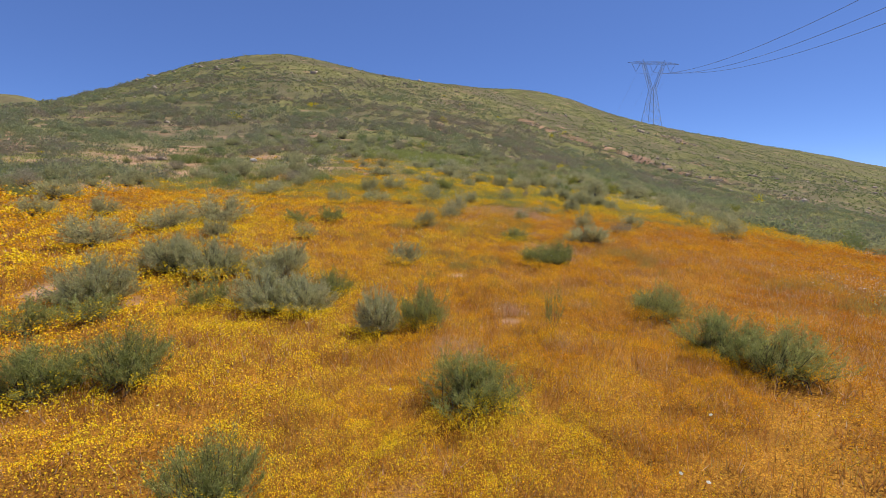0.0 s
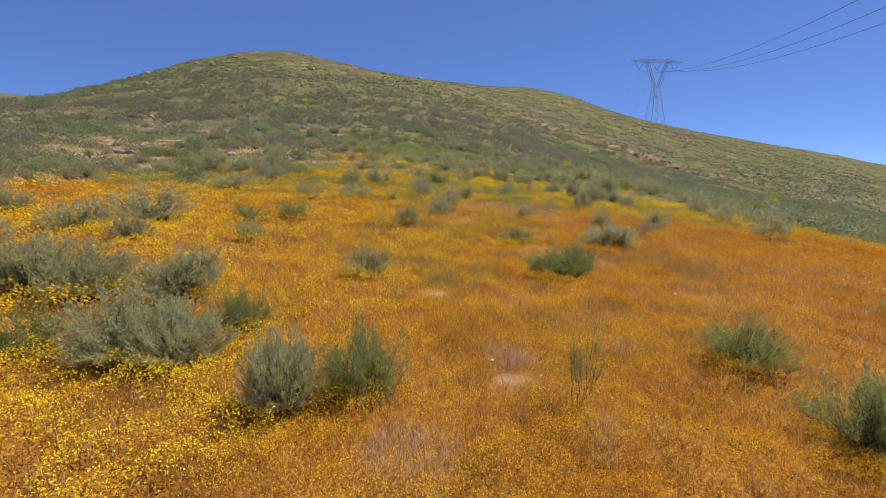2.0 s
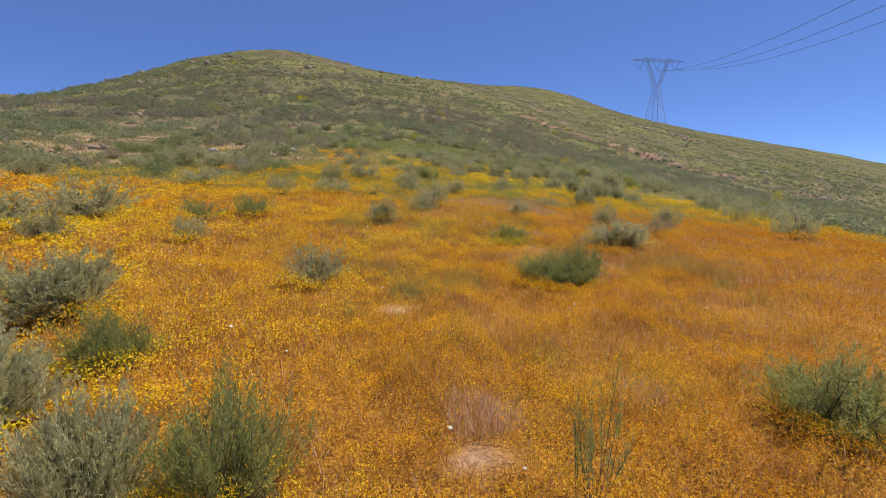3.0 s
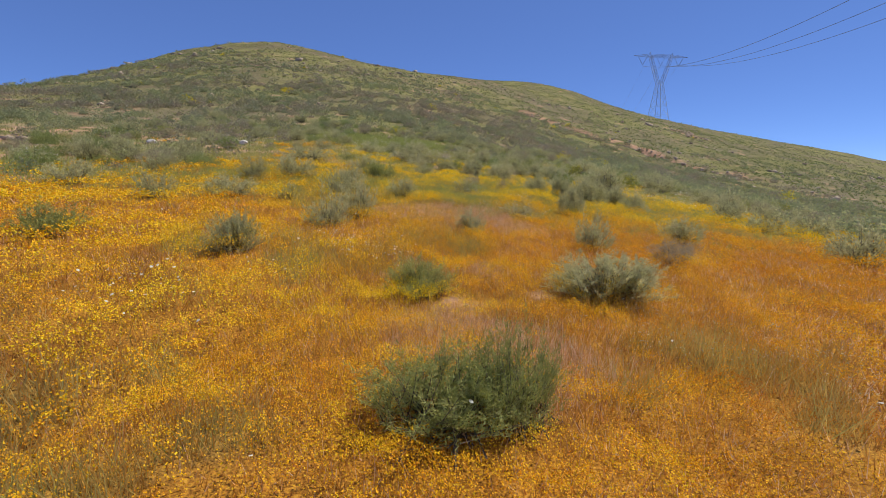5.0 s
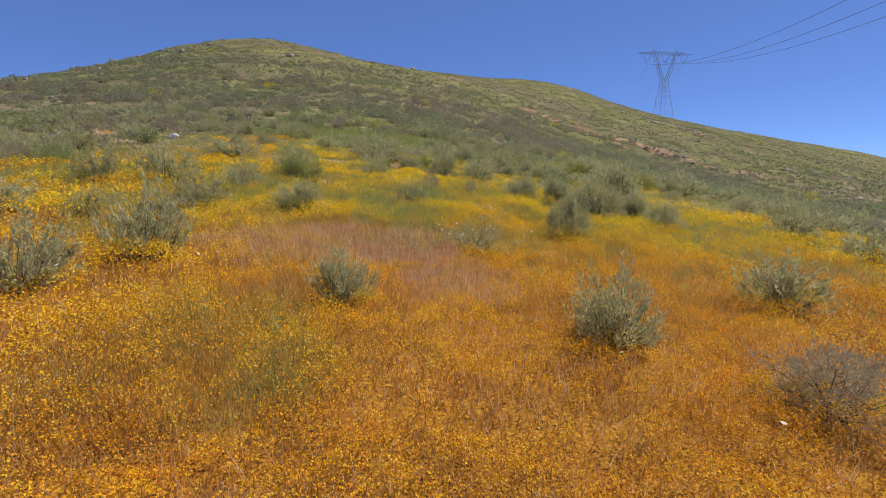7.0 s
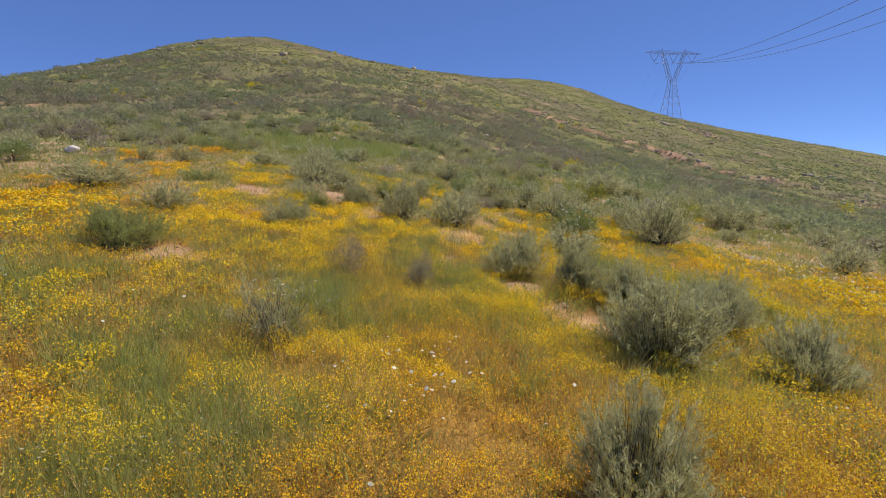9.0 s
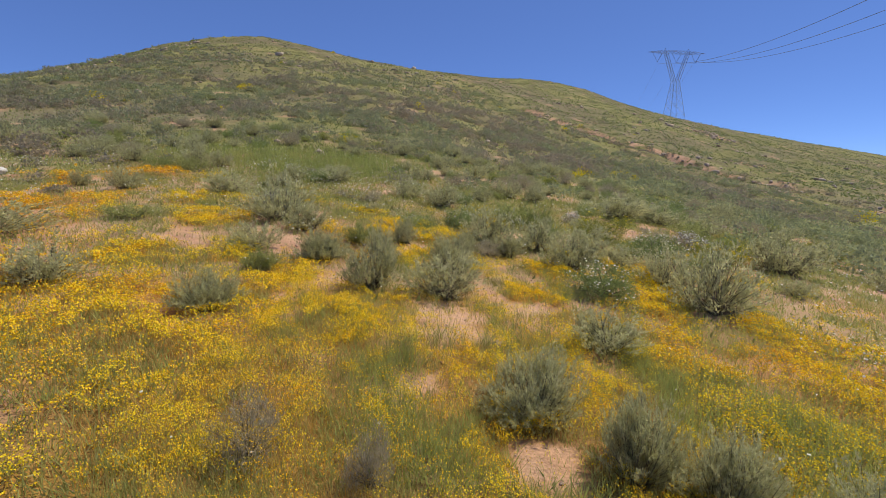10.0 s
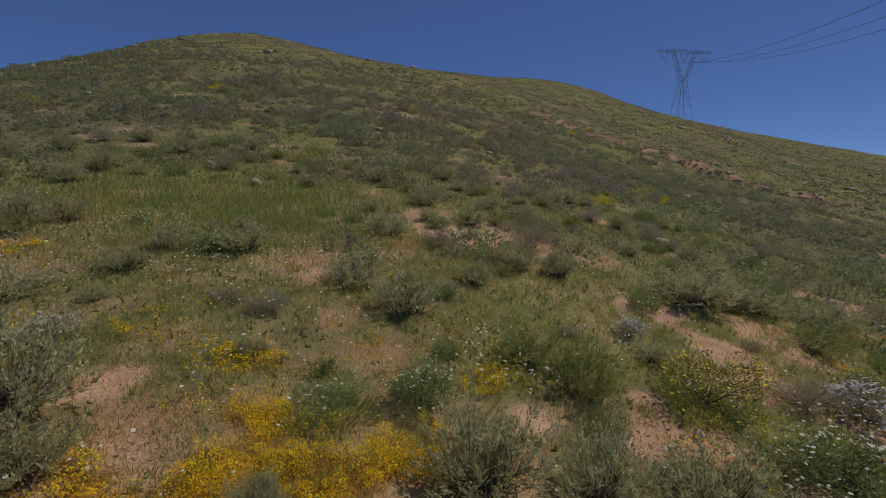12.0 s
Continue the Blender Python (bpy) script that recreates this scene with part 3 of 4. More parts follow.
def power_line(offset, heading, dip, sag, span, thick, z0):
    """A cable hung from the tower."""
    way = Vector((math.sin(heading), -math.cos(heading), 0))
    side = Vector((math.cos(heading), math.sin(heading), 0))
    rows, n = [], 90
    for k in range(n + 1):
        s = span * k / n
        c = Vector((TOWER_X, TOWER_Y, z0)) + side * offset + way * s
        c.z += dip * s + sag * s * s
        up = Vector((0, 0, 1))
        rows += [c + (side * math.cos(a) + up * math.sin(a)) * thick for a in (0.5, 1.55, 2.6, 3.64, 4.69, 5.74)]
    i = np.arange(n)[:, None] * 6 + np.arange(6)[None]
    j = np.arange(n)[:, None] * 6 + (np.arange(6)[None] + 1) % 6
    faces = np.stack([i.ravel(), j.ravel(), j.ravel() + 6, i.ravel() + 6], 1)
    me = mesh_of("power_line", np.array([tuple(r) for r in rows]), faces, M_CABLE, smooth=True)
    tagged(new("power_line", me), "thin dark sagging power cable hung from the tower", "cable", "cables of the power line")


transmission_tower()
for lane in (-10.5, 0, 10.5):
    power_line(lane, radians(-8), -0.26, 0.0005, 520, 0.08, ARM_Z - 5.2)
    power_line(lane, radians(172), -0.3, 0.0007, 180, 0.03, ARM_Z - 5.2)


# ---- shrubs ----
def lobes(rng, n):
    """Centres and sizes of the clumps that make up an uneven crown, about one metre wide."""
    out = [((rng.normal(0, 0.06), rng.normal(0, 0.06), 0.32), 0.28)]
    for k in range(n):
        a, r = 2 * math.pi * (k + rng.uniform(-0.6, 0.6)) / n, rng.uniform(0.14, 0.42)
        high = rng.uniform(0.06, 0.46) * (1 - 2.6 * r * r)
        out.append(((r * math.cos(a), r * math.sin(a), high), rng.uniform(0.09, 0.26) * (1 if n < 18 else 0.8)))
    for k in range(5):                   # stray clumps that break the outline
        a, r = rng.uniform(0, 2 * math.pi), rng.uniform(0.28, 0.54)
        out.append(((r * math.cos(a), r * math.sin(a), rng.uniform(0.04, 0.3) + 0.5 * max(0, 0.4 - r)), rng.uniform(0.07, 0.13)))
    return out


def domed(seed, sprigs, each, reach, leaf, wide, n_lobes=10, upright=0.6, wands=0, limbs=3):
    """Stems and leaves of an uneven shrub about 1 m wide and 0.72 m high: leafy sprigs on a few clumps."""
    rng = np.random.default_rng(seed)
    clumps = lobes(rng, n_lobes)
    weight = np.array([s**2 for _, s in clumps])
    pick = rng.choice(len(clumps), sprigs, p=weight / weight.sum())
    centre, size = np.array([c for c, _ in clumps])[pick], np.array([s for _, s in clumps])[pick]
    out = unit(rng.normal(size=(sprigs, 3)) + np.array([0, 0, 0.2]))
    root = centre + out * (size * (0.35 + 0.65 * rng.random(sprigs) ** 0.6))[:, None]
    head = unit(out * 0.7 + root * np.array([0.6, 0.6, 0]) + np.array([0, 0, upright]) + rng.normal(0, 0.28, (sprigs, 3)))
    long = reach * rng.uniform(0.5, 1.3, sprigs)
    long[rng.random(sprigs) < 0.16] *= 2.1
    long[:wands] *= 2.4
    which = np.repeat(np.arange(sprigs), each)
    count = len(which)
    t = rng.random(count)
    place = root[which] + head[which] * (long[which] * (t - 0.35))[:, None] + rng.normal(0, 1, (count, 3)) * (0.7 * leaf * (1.4 - t))[:, None]
    place[:, 2] = np.maximum(place[:, 2], 0.02 + 0.06 * rng.random(count))
    way = unit(head[which] + rng.normal(0, 0.38, (count, 3)))
    length = leaf * rng.uniform(0.6, 1.4, count)
    leaf_v, leaf_f = blades(rng, place - way * (length * 0.4)[:, None], way, length, wide * rng.uniform(0.7, 1.3, count))
    starts, ends = [], []
    for (c, s) in clumps:
        for k in range(limbs):
            e = np.array(c) + rng.normal(0, s * 0.5, 3)
            e[2] = max(e[2], 0.08)
            mid = e * np.array([0.45, 0.45, 0.5]) + rng.normal(0, 0.02, 3)
            starts += [np.array([0.0, 0.0, -0.04]) + rng.normal(0, 0.03, 3) * [1, 1, 0], mid]
            ends += [mid, e]
    starts, ends = np.array(starts), np.array(ends)
    twig_v, twig_f = twigs(starts, ends, np.where(np.arange(len(starts)) % 2 == 0, 0.009, 0.005))
    return (twig_v, twig_f), (leaf_v, leaf_f), place


def plumy(seed, stems, sprigs, each, leaf, wide, flare=1.25, rise=0.5, n_lobes=9, low=0.38, sprig=0.13, ragged=0.3, base=0.05):
    """A shrub about 1 m wide and 0.74 m high: stems fan out from the foot into a few billows, with leafy plumes on their outer part."""
    rng = np.random.default_rng(seed)
    az = 2 * math.pi * (np.arange(n_lobes) + rng.uniform(-0.4, 0.4, n_lobes)) / n_lobes
    tilt = flare * np.sqrt(rng.uniform(0.05, 1.0, n_lobes))
    far = rng.uniform(1 - ragged, 1.08, n_lobes)
    pick = rng.integers(0, n_lobes, stems)
    a, q = az[pick] + rng.normal(0, 0.32, stems), np.clip(np.abs(tilt[pick] + rng.normal(0, 0.24, stems)), 0, 1.45)
    r = far[pick] * rng.uniform(0.78, 1.12, stems)
    r[rng.random(stems) < 0.06] *= 1.16
    tip = np.stack([0.5 * r * np.sin(q) * np.cos(a), 0.5 * r * np.sin(q) * np.sin(a), 0.08 + 0.64 * r * np.cos(q)], 1)
    foot = np.concatenate([rng.normal(0, base, (stems, 2)), np.full((stems, 1), -0.04)], 1)
    bend = (tip - foot) * np.array([0.62, 0.62, 0.42])      # outwards first, then up
    which = np.repeat(np.arange(stems), sprigs)
    k = len(which)
    t = low + (1 - low) * rng.random(k) ** 0.75

    def along(i, u):
        u = u[:, None]
        return foot[i] + 2 * u * (1 - u) * bend[i] + u * u * (tip - foot)[i]
    root = along(which, t)
    head = unit(unit(along(which, t + 0.05) - root) * 0.8 + np.array([0, 0, rise]) + rng.normal(0, 0.34, (k, 3)))
    long = sprig * rng.uniform(0.5, 1.35, k)
    leafy_on = np.repeat(np.arange(k), each)
    n = len(leafy_on)
    u = rng.random(n)
    place = root[leafy_on] + head[leafy_on] * (long[leafy_on] * u)[:, None] + rng.normal(0, 0.22 * leaf, (n, 3))
    place[:, 2] = np.maximum(place[:, 2], 0.02 + 0.05 * rng.random(n))
    way = unit(head[leafy_on] + rng.normal(0, 0.36, (n, 3)))
    leaves = blades(rng, place, way, leaf * rng.uniform(0.6, 1.4, n) * (1.15 - 0.4 * u), wide * rng.uniform(0.7, 1.3, n))
    mid = along(np.arange(stems), np.full(stems, 0.5))
    wood = twigs(np.concatenate([foot, mid]), np.concatenate([mid, foot + 0.88 * (tip - foot)]), np.concatenate([np.full(stems, 0.0055), np.full(stems, 0.0032)]))
    return wood, leaves, place


def blossoms(seed, place, count, radius):
    rng = np.random.default_rng(seed)
    far_out = np.hypot(np.hypot(place[:, 0], place[:, 1]), 1.1 * place[:, 2])
    outer = np.nonzero(far_out > np.quantile(far_out, 0.62))[0]
    order = rng.choice(outer, count, replace=False)
    return heads(rng, place[order] * 1.06 + np.array([0, 0, 0.02]), radius * rng.uniform(0.7, 1.3, count), 6, 0.35)


def arching(seed, count, tall, spread, wide=0.012):
    """A tuft of grass blades."""
    rng = np.random.default_rng(seed)
    a, r = rng.uniform(0, 2 * math.pi, count), 0.42 * np.sqrt(rng.random(count))
    foot = np.stack([r * np.cos(a), r * np.sin(a), np.full(count, -0.02)], 1)
    way = unit(np.stack([np.cos(a + 0.6) * spread, np.sin(a + 0.6) * spread, np.ones(count)], 1) + rng.normal(0, 0.2, (count, 3)))
    return blades(rng, foot, way, tall * rng.uniform(0.5, 1.1, count), np.full(count, wide))


KINDS = {}


def kind(code, name, category, label, parts_list, size):
    """Parts: rows of (part name, (verts, faces), material, label)."""
    made = [(n, mesh_of(n, v, f, m), text) for n, (v, f), m, text in parts_list]
    KINDS.setdefault(code, []).append((name, category, label, made, size))


for seed in range(5):
    stems, foliage, _ = plumy(100 + seed, 290, 8, 14, 0.029, 0.0078, 1.4, 0.3, 26 + seed % 3, 0.26, 0.1, 0.24, 0.08)
    kind("A", "sagebrush", "shrub", "grey-green rounded sagebrush", [("woody_base", stems, M_WOOD, "grey woody stems"), ("foliage", foliage, M_SAGE, "")], (1.13, 0.84))
    stems, foliage, _ = plumy(130 + seed, 120, 6, 7, 0.046, 0.0145, 1.4, 0.3, 20 + seed % 3, 0.26, 0.1, 0.24, 0.08)
    kind("a", "sagebrush", "shrub", "grey-green rounded sagebrush", [("woody_base", stems, M_WOOD, "grey woody stems"), ("foliage", foliage, M_SAGE, "")], (0.93, 0.72))
for seed in range(4):
    stems, foliage, _ = plumy(240 + seed, 60, 8, 8, 0.05, 0.0125, 1.1, 0.7, 12, 0.14, 0.15, 0.32, 0.14)
    kind("b", "broom_shrub", "shrub", "dark green shrub of upright wands", [("woody_base", stems, M_WOOD, "thin brown stems"), ("foliage", foliage, M_BROOM, "")], (0.96, 0.96))
    stems, foliage, _ = plumy(200 + seed, 130, 11, 11, 0.036, 0.0068, 1.15, 0.7, 14, 0.12, 0.16, 0.34, 0.14)
    kind("B", "broom_shrub", "shrub", "dark green shrub of upright wands", [("woody_base", stems, M_WOOD, "thin brown stems"), ("foliage", foliage, M_BROOM, "")], (0.96, 0.96))
for seed in range(2):
    stems, foliage, spots = plumy(260 + seed, 90, 6, 8, 0.034, 0.006, 1.35, 0.5, 18, 0.2, 0.12, 0.35, 0.16)
    kind("W", "wispy_herb", "plant", "wispy green herb with white flowers", [("woody_base", stems, M_WOOD, "thin brown stems"), ("foliage", foliage, M_SAGE, ""), ("blossoms", blossoms(270 + seed, spots, 46, 0.011), M_WHITE, "small white blossoms")], (0.9, 0.72))
    stems, foliage, spots = domed(280 + seed, 420, 10, 0.08, 0.034, 0.0095, 15, 0.5, 0, 2)
    kind("P", "silvery_buckwheat", "shrub", "silvery white rounded twiggy shrub", [("woody_base", stems, M_WOOD, "grey woody stems"), ("foliage", foliage, M_DRY, ""), ("blossoms", blossoms(290 + seed, spots, 420, 0.02), M_SILVER, "pale silvery flower heads")], (1.0, 0.74))
stems, foliage, _ = plumy(230, 13, 12, 12, 0.03, 0.006, 0.55, 1.0, 5, 0.3, 0.12, 0.4, 0.05)
kind("S", "young_shrub", "shrub", "slender dark green sapling", [("woody_base", stems, M_WOOD, "thin brown stems"), ("foliage", foliage, M_BROOM, "")], (0.5, 0.7))
for seed in range(3):
    stems, foliage, _ = domed(300 + seed, 640, 9, 0.11, 0.04, 0.0085, 13, 0.6, 0, 2)
    kind("C", "dry_buckwheat", "shrub", "brownish grey half-dry twiggy shrub", [("woody_base", stems, M_WOOD, "grey woody stems"), ("foliage", foliage, M_DRY, "")], (1.0, 0.74))
for seed in range(3):
    stems, foliage, spots = domed(330 + seed, 520, 10, 0.11, 0.042, 0.0125, 13, 0.5, 0, 2)
    kind("D", "white_flowered_shrub", "shrub", "green shrub dotted with white blossoms", [("woody_base", stems, M_WOOD, "woody stems"), ("foliage", foliage, M_GREEN, ""), ("blossoms", blossoms(340 + seed, spots, 150, 0.0135), M_WHITE, "small white blossoms")], (1.0, 0.74))
for seed in range(2):
    stems, foliage, spots = domed(360 + seed, 400, 8, 0.13, 0.05, 0.011, 13, 0.8, 0, 2)
    kind("Y", "mustard_bush", "shrub", "yellow-flowered leafy bush", [("woody_base", stems, M_WOOD, "thin stems"), ("foliage", foliage, M_LIME, ""), ("blossoms", blossoms(370 + seed, spots, 120, 0.015), M_YELLOW, "bright yellow blossoms")], (1.0, 0.74))
    stems, foliage, _ = domed(380 + seed, 340, 8, 0.12, 0.05, 0.011, 11, 0.6, 0, 1)
    kind("G", "leafy_herb", "plant", "low fresh green herb", [("foliage", foliage, M_GREEN, ""), ("grass_tuft", arching(390 + seed, 260, 0.6, 0.5), M_GREEN, "long arching grass blades")], (1.0, 0.7))

PLACED = []


def plant(code, x, y, wide, tall):
    """One shrub on the ground, turned at random."""
    rng = random.Random(int(x * 1000) * 7 + int(y * 1000))
    name, category, label, parts_list, (w, h) = rng.choice(KINDS[code])
    flower = float(growth(np.array([x]), np.array([y]))[0][0])
    where = "among orange and yellow wildflowers" if flower > 0.5 else ("on bare pinkish soil" if y < 42 else "on the grassy hillside")
    size = "small " if wide < 0.7 else ("large " if wide > 1.2 else "")
    root = tagged(new(name), f"{size}{label} {where}", category, name.replace("_", " ") + " plants")
    root.matrix_basis = Matrix.LocRotScale((x, y, float(height(x, y))), Euler((0, 0, rng.uniform(0, 6.28))), (1.22 * wide / w, 1.22 * wide / w, 1.02 * tall / h))
    for n, me, text in parts_list:
        p = part(n, me, root, text)
        if n == "woody_base":
            tagged(p, kind="stuff")
    PLACED.append((x, y, wide))


plant("D", 7.91, 33.27, 1.15, 0.75)
plant("B", -1.77, 3.56, 0.83, 0.74)
plant("B", 0.34, 5.15, 1.08, 0.72)
plant("B", -4.53, 5.36, 1.12, 0.78)
plant("B", -3.64, 5.64, 0.94, 0.81)
plant("B", 4.40, 6.32, 1.20, 0.84)
plant("B", 3.88, 6.90, 1.05, 0.82)
plant("b", -6.15, 7.30, 0.81, 0.67)
plant("A", -0.98, 7.38, 0.72, 0.83)
plant("S", 1.67, 7.51, 0.28, 0.72)
plant("B", -0.33, 7.51, 0.75, 0.88)
plant("b", -5.52, 7.73, 0.86, 0.65)
plant("b", -3.97, 8.30, 0.74, 0.77)
plant("A", -2.90, 8.35, 1.25, 0.82)
plant("A", -2.30, 8.20, 0.90, 0.74)
plant("B", 3.70, 8.50, 1.00, 0.72)
plant("A", -6.08, 8.68, 1.33, 1.00)
plant("B", -2.05, 9.20, 0.73, 0.66)
plant("A", -3.38, 10.40, 1.28, 0.84)
plant("A", -4.75, 10.40, 1.30, 0.95)
plant("A", -5.75, 10.60, 1.30, 1.00)
plant("a", -0.88, 11.74, 0.71, 0.58)
plant("B", 2.45, 12.58, 1.10, 0.62)
plant("B", 2.95, 12.66, 0.75, 0.80)
plant("a", -8.88, 12.74, 1.39, 0.80)
plant("a", -6.24, 13.91, 0.77, 0.60)
plant("a", -3.98, 14.53, 0.58, 0.48)
plant("a", -8.19, 15.00, 1.43, 0.76)
plant("B", 2.20, 15.26, 0.78, 0.58)
plant("A", 4.48, 15.49, 1.36, 0.68)
plant("a", -13.11, 16.29, 1.07, 0.67)
plant("a", -7.22, 16.42, 1.73, 0.89)
plant("A", -0.55, 16.56, 0.81, 0.67)
plant("a", -11.24, 16.78, 0.83, 0.74)
plant("b", -4.80, 16.78, 0.98, 0.67)
plant("b", -3.83, 17.31, 1.08, 0.70)
plant("C", 6.35, 17.78, 0.76, 0.57)
plant("a", 5.26, 18.71, 0.63, 0.66)
plant("a", 0.20, 19.01, 0.77, 0.68)
plant("a", 2.98, 19.15, 0.52, 0.54)
plant("a", -15.20, 19.94, 1.52, 0.76)
plant("a", 0.55, 20.29, 0.82, 0.90)
plant("a", 7.60, 20.30, 0.91, 0.67)
plant("a", 11.55, 20.36, 1.20, 0.94)
plant("a", -4.42, 21.39, 0.83, 0.63)
plant("W", 4.23, 21.75, 0.90, 0.55)
plant("a", -3.00, 22.17, 1.24, 0.60)
plant("a", -1.54, 22.23, 0.54, 0.44)
plant("A", 5.98, 23.46, 0.77, 0.90)
plant("a", -0.51, 23.55, 0.93, 0.68)
plant("a", -8.01, 23.63, 1.24, 0.72)
plant("A", 1.20, 23.77, 0.93, 0.67)
plant("a", 12.16, 24.52, 1.21, 0.77)
plant("W", 3.15, 25.36, 0.91, 0.68)
plant("a", 14.18, 25.41, 1.23, 0.84)
plant("a", -3.71, 25.69, 0.81, 0.79)
plant("A", 8.54, 25.73, 0.89, 0.78)
plant("a", -0.61, 25.75, 0.88, 0.68)
plant("A", 7.09, 25.87, 1.29, 1.08)
plant("a", -2.61, 26.45, 1.21, 0.82)
plant("A", 8.30, 27.10, 1.02, 0.92)
plant("a", 12.35, 27.24, 1.06, 0.83)
plant("C", 4.44, 27.34, 0.33, 0.64)
plant("C", 3.41, 27.52, 0.52, 0.70)
plant("A", 7.27, 27.55, 0.85, 0.77)
plant("A", 6.64, 27.83, 0.77, 0.86)
plant("B", 0.00, 27.87, 1.25, 0.92)
plant("A", 5.88, 28.71, 0.98, 0.87)
plant("a", 14.02, 30.22, 1.06, 1.03)
plant("a", 7.11, 30.62, 1.01, 0.60)
plant("A", 1.55, 30.65, 0.94, 0.64)
plant("a", -0.97, 30.88, 1.10, 0.65)
plant("a", 4.89, 31.93, 1.14, 0.79)
plant("a", 3.67, 31.94, 0.78, 0.92)
plant("B", 1.64, 32.42, 0.70, 0.49)
plant("a", -3.91, 33.01, 1.91, 0.68)
plant("a", 9.92, 33.24, 1.45, 1.33)
plant("A", 2.45, 33.47, 1.02, 0.66)
plant("A", 3.59, 33.60, 0.66, 0.80)
plant("a", 1.05, 33.73, 0.90, 0.56)
plant("A", 4.96, 33.73, 0.90, 0.76)
plant("a", 9.60, 34.74, 1.08, 0.83)
plant("a", 7.63, 34.74, 1.08, 0.90)
plant("B", 3.00, 34.87, 0.83, 0.55)
plant("A", 5.23, 35.10, 0.68, 0.58)
plant("C", 5.76, 35.15, 0.70, 0.43)
plant("b", -2.38, 35.23, 1.13, 0.49)
plant("A", 3.92, 35.23, 0.64, 0.64)
plant("A", 6.29, 35.29, 0.70, 0.53)
plant("a", 1.60, 35.53, 0.94, 0.65)
plant("D", 11.01, 35.91, 0.98, 0.68)
plant("a", 9.06, 35.92, 0.92, 0.52)
plant("a", 7.13, 36.24, 0.98, 0.82)
plant("a", 8.26, 36.25, 1.18, 0.82)
plant("a", 5.94, 36.29, 1.20, 0.97)
plant("a", 0.62, 36.39, 1.53, 1.20)
plant("D", 10.24, 37.08, 1.45, 0.83)
plant("G", 4.11, 37.09, 1.04, 0.44)
plant("Y", 12.21, 37.35, 1.30, 0.85)
plant("D", 5.14, 37.57, 0.88, 0.65)
plant("a", 14.40, 38.15, 1.75, 1.21)
plant("P", -0.29, 38.24, 0.71, 0.43)
plant("b", 7.44, 38.43, 1.12, 1.22)
plant("Y", 9.42, 38.75, 1.36, 0.91)
plant("P", 12.20, 39.10, 1.05, 0.75)
plant("C", 11.20, 39.16, 0.95, 0.65)
plant("b", 6.76, 39.26, 1.23, 0.70)
plant("a", -1.94, 39.31, 1.37, 0.72)
plant("C", 1.50, 40.04, 0.65, 0.32)
plant("a", 9.11, 40.06, 0.74, 0.38)
plant("a", 4.67, 40.57, 1.16, 0.91)
plant("P", 8.98, 41.05, 0.59, 0.50)
plant("a", 3.39, 41.80, 1.15, 0.83)
plant("b", 13.32, 42.20, 1.62, 0.77)
plant("b", -4.64, 42.31, 1.22, 0.80)
plant("D", -0.15, 42.88, 0.97, 0.55)
plant("a", 0.60, 42.97, 1.28, 0.66)
plant("D", 3.44, 43.07, 0.70, 0.42)
plant("a", 14.83, 43.88, 1.69, 0.79)
plant("a", 11.59, 44.05, 2.20, 0.97)
plant("a", 13.28, 44.36, 1.74, 0.82)
plant("a", 7.17, 44.38, 1.06, 0.78)
plant("a", 8.27, 44.39, 0.89, 0.78)

# keep the pale boulder and the worn patch clear
PLACED += [(-9.0, 38.6, 2.0), (-13.5, 42.0, 3.4), (-11.5, 41.0, 1.6), (-13.2, 36.6, 2.0), (-7.2, 36.4, 2.0)]

# more shrubs up the first slope
scatter = random.Random(5)
tries = 0
while tries < 2200 and len(PLACED) < 375:
    tries += 1
    x, y = scatter.uniform(-21, 26), scatter.uniform(17, 60)
    wide = scatter.uniform(0.55, 1.25)
    if y < 44.5 and -4.5 < x < 12 or y < float(upper_edge(x)) - 2.0:
        continue
    if math.hypot((x + 2) / 5.5, (y - 47.5) / 4.0) < 1 or any(math.hypot(x - px, y - py) < 0.42 * (wide + pw) for px, py, pw in PLACED):
        continue
    code = scatter.choices("abCDGY", (52, 16, 13, 7, 8, 3))[0]
    plant(code, x, y, wide, wide * scatter.uniform(0.6, 0.85))


tries = 0
while tries < 1500 and len(PLACED) < 430:      # smaller ones between the first rises
    tries += 1
    x, y = scatter.uniform(-7, 18), scatter.uniform(37.5, 58)
    wide = scatter.uniform(0.35, 0.85)
    if math.hypot((x + 2) / 4.5, (y - 47.5) / 3.2) < 1 or any(math.hypot(x - px, y - py) < 0.45 * (wide + pw) for px, py, pw in PLACED):
        continue
    plant(scatter.choices("abCDGY", (40, 20, 16, 10, 12, 4))[0], x, y, wide, wide * scatter.uniform(0.55, 0.85))


# ---- stuff: flowers, stems, grass, hill scrub, stones ----
def scatter_points(rng, low, high, density):
    area = (high[0] - low[0]) * (high[1] - low[1])
    n = int(area * density)
    return rng.uniform(low[0], high[0], n), rng.uniform(low[1], high[1], n)


def path_x(y):
    return np.interp(y, [0, 3, 10, 20, 40], [0, 0.4, 2.5, 4.6, 5.6])


def clear_of_shrubs(x, y, share=0.25):
    keep = np.ones(len(x), bool)
    order = np.argsort(x)
    for px, py, pw in PLACED:
        low, high = np.searchsorted(x, (px - pw, px + pw), sorter=order)
        near = order[low:high]
        keep[near] &= np.hypot(x[near] - px, y[near] - py) > pw * share
    return keep


def bands():
    """Zones by distance from the camera's line: half-width from, to, heads a square metre, head radius."""
    return [(0, 2.6, 9400, 0.0062), (2.6, 6, 3100, 0.0095), (6, 11, 1000, 0.017), (11, 18, 480, 0.026), (18, 32, 200, 0.042)]


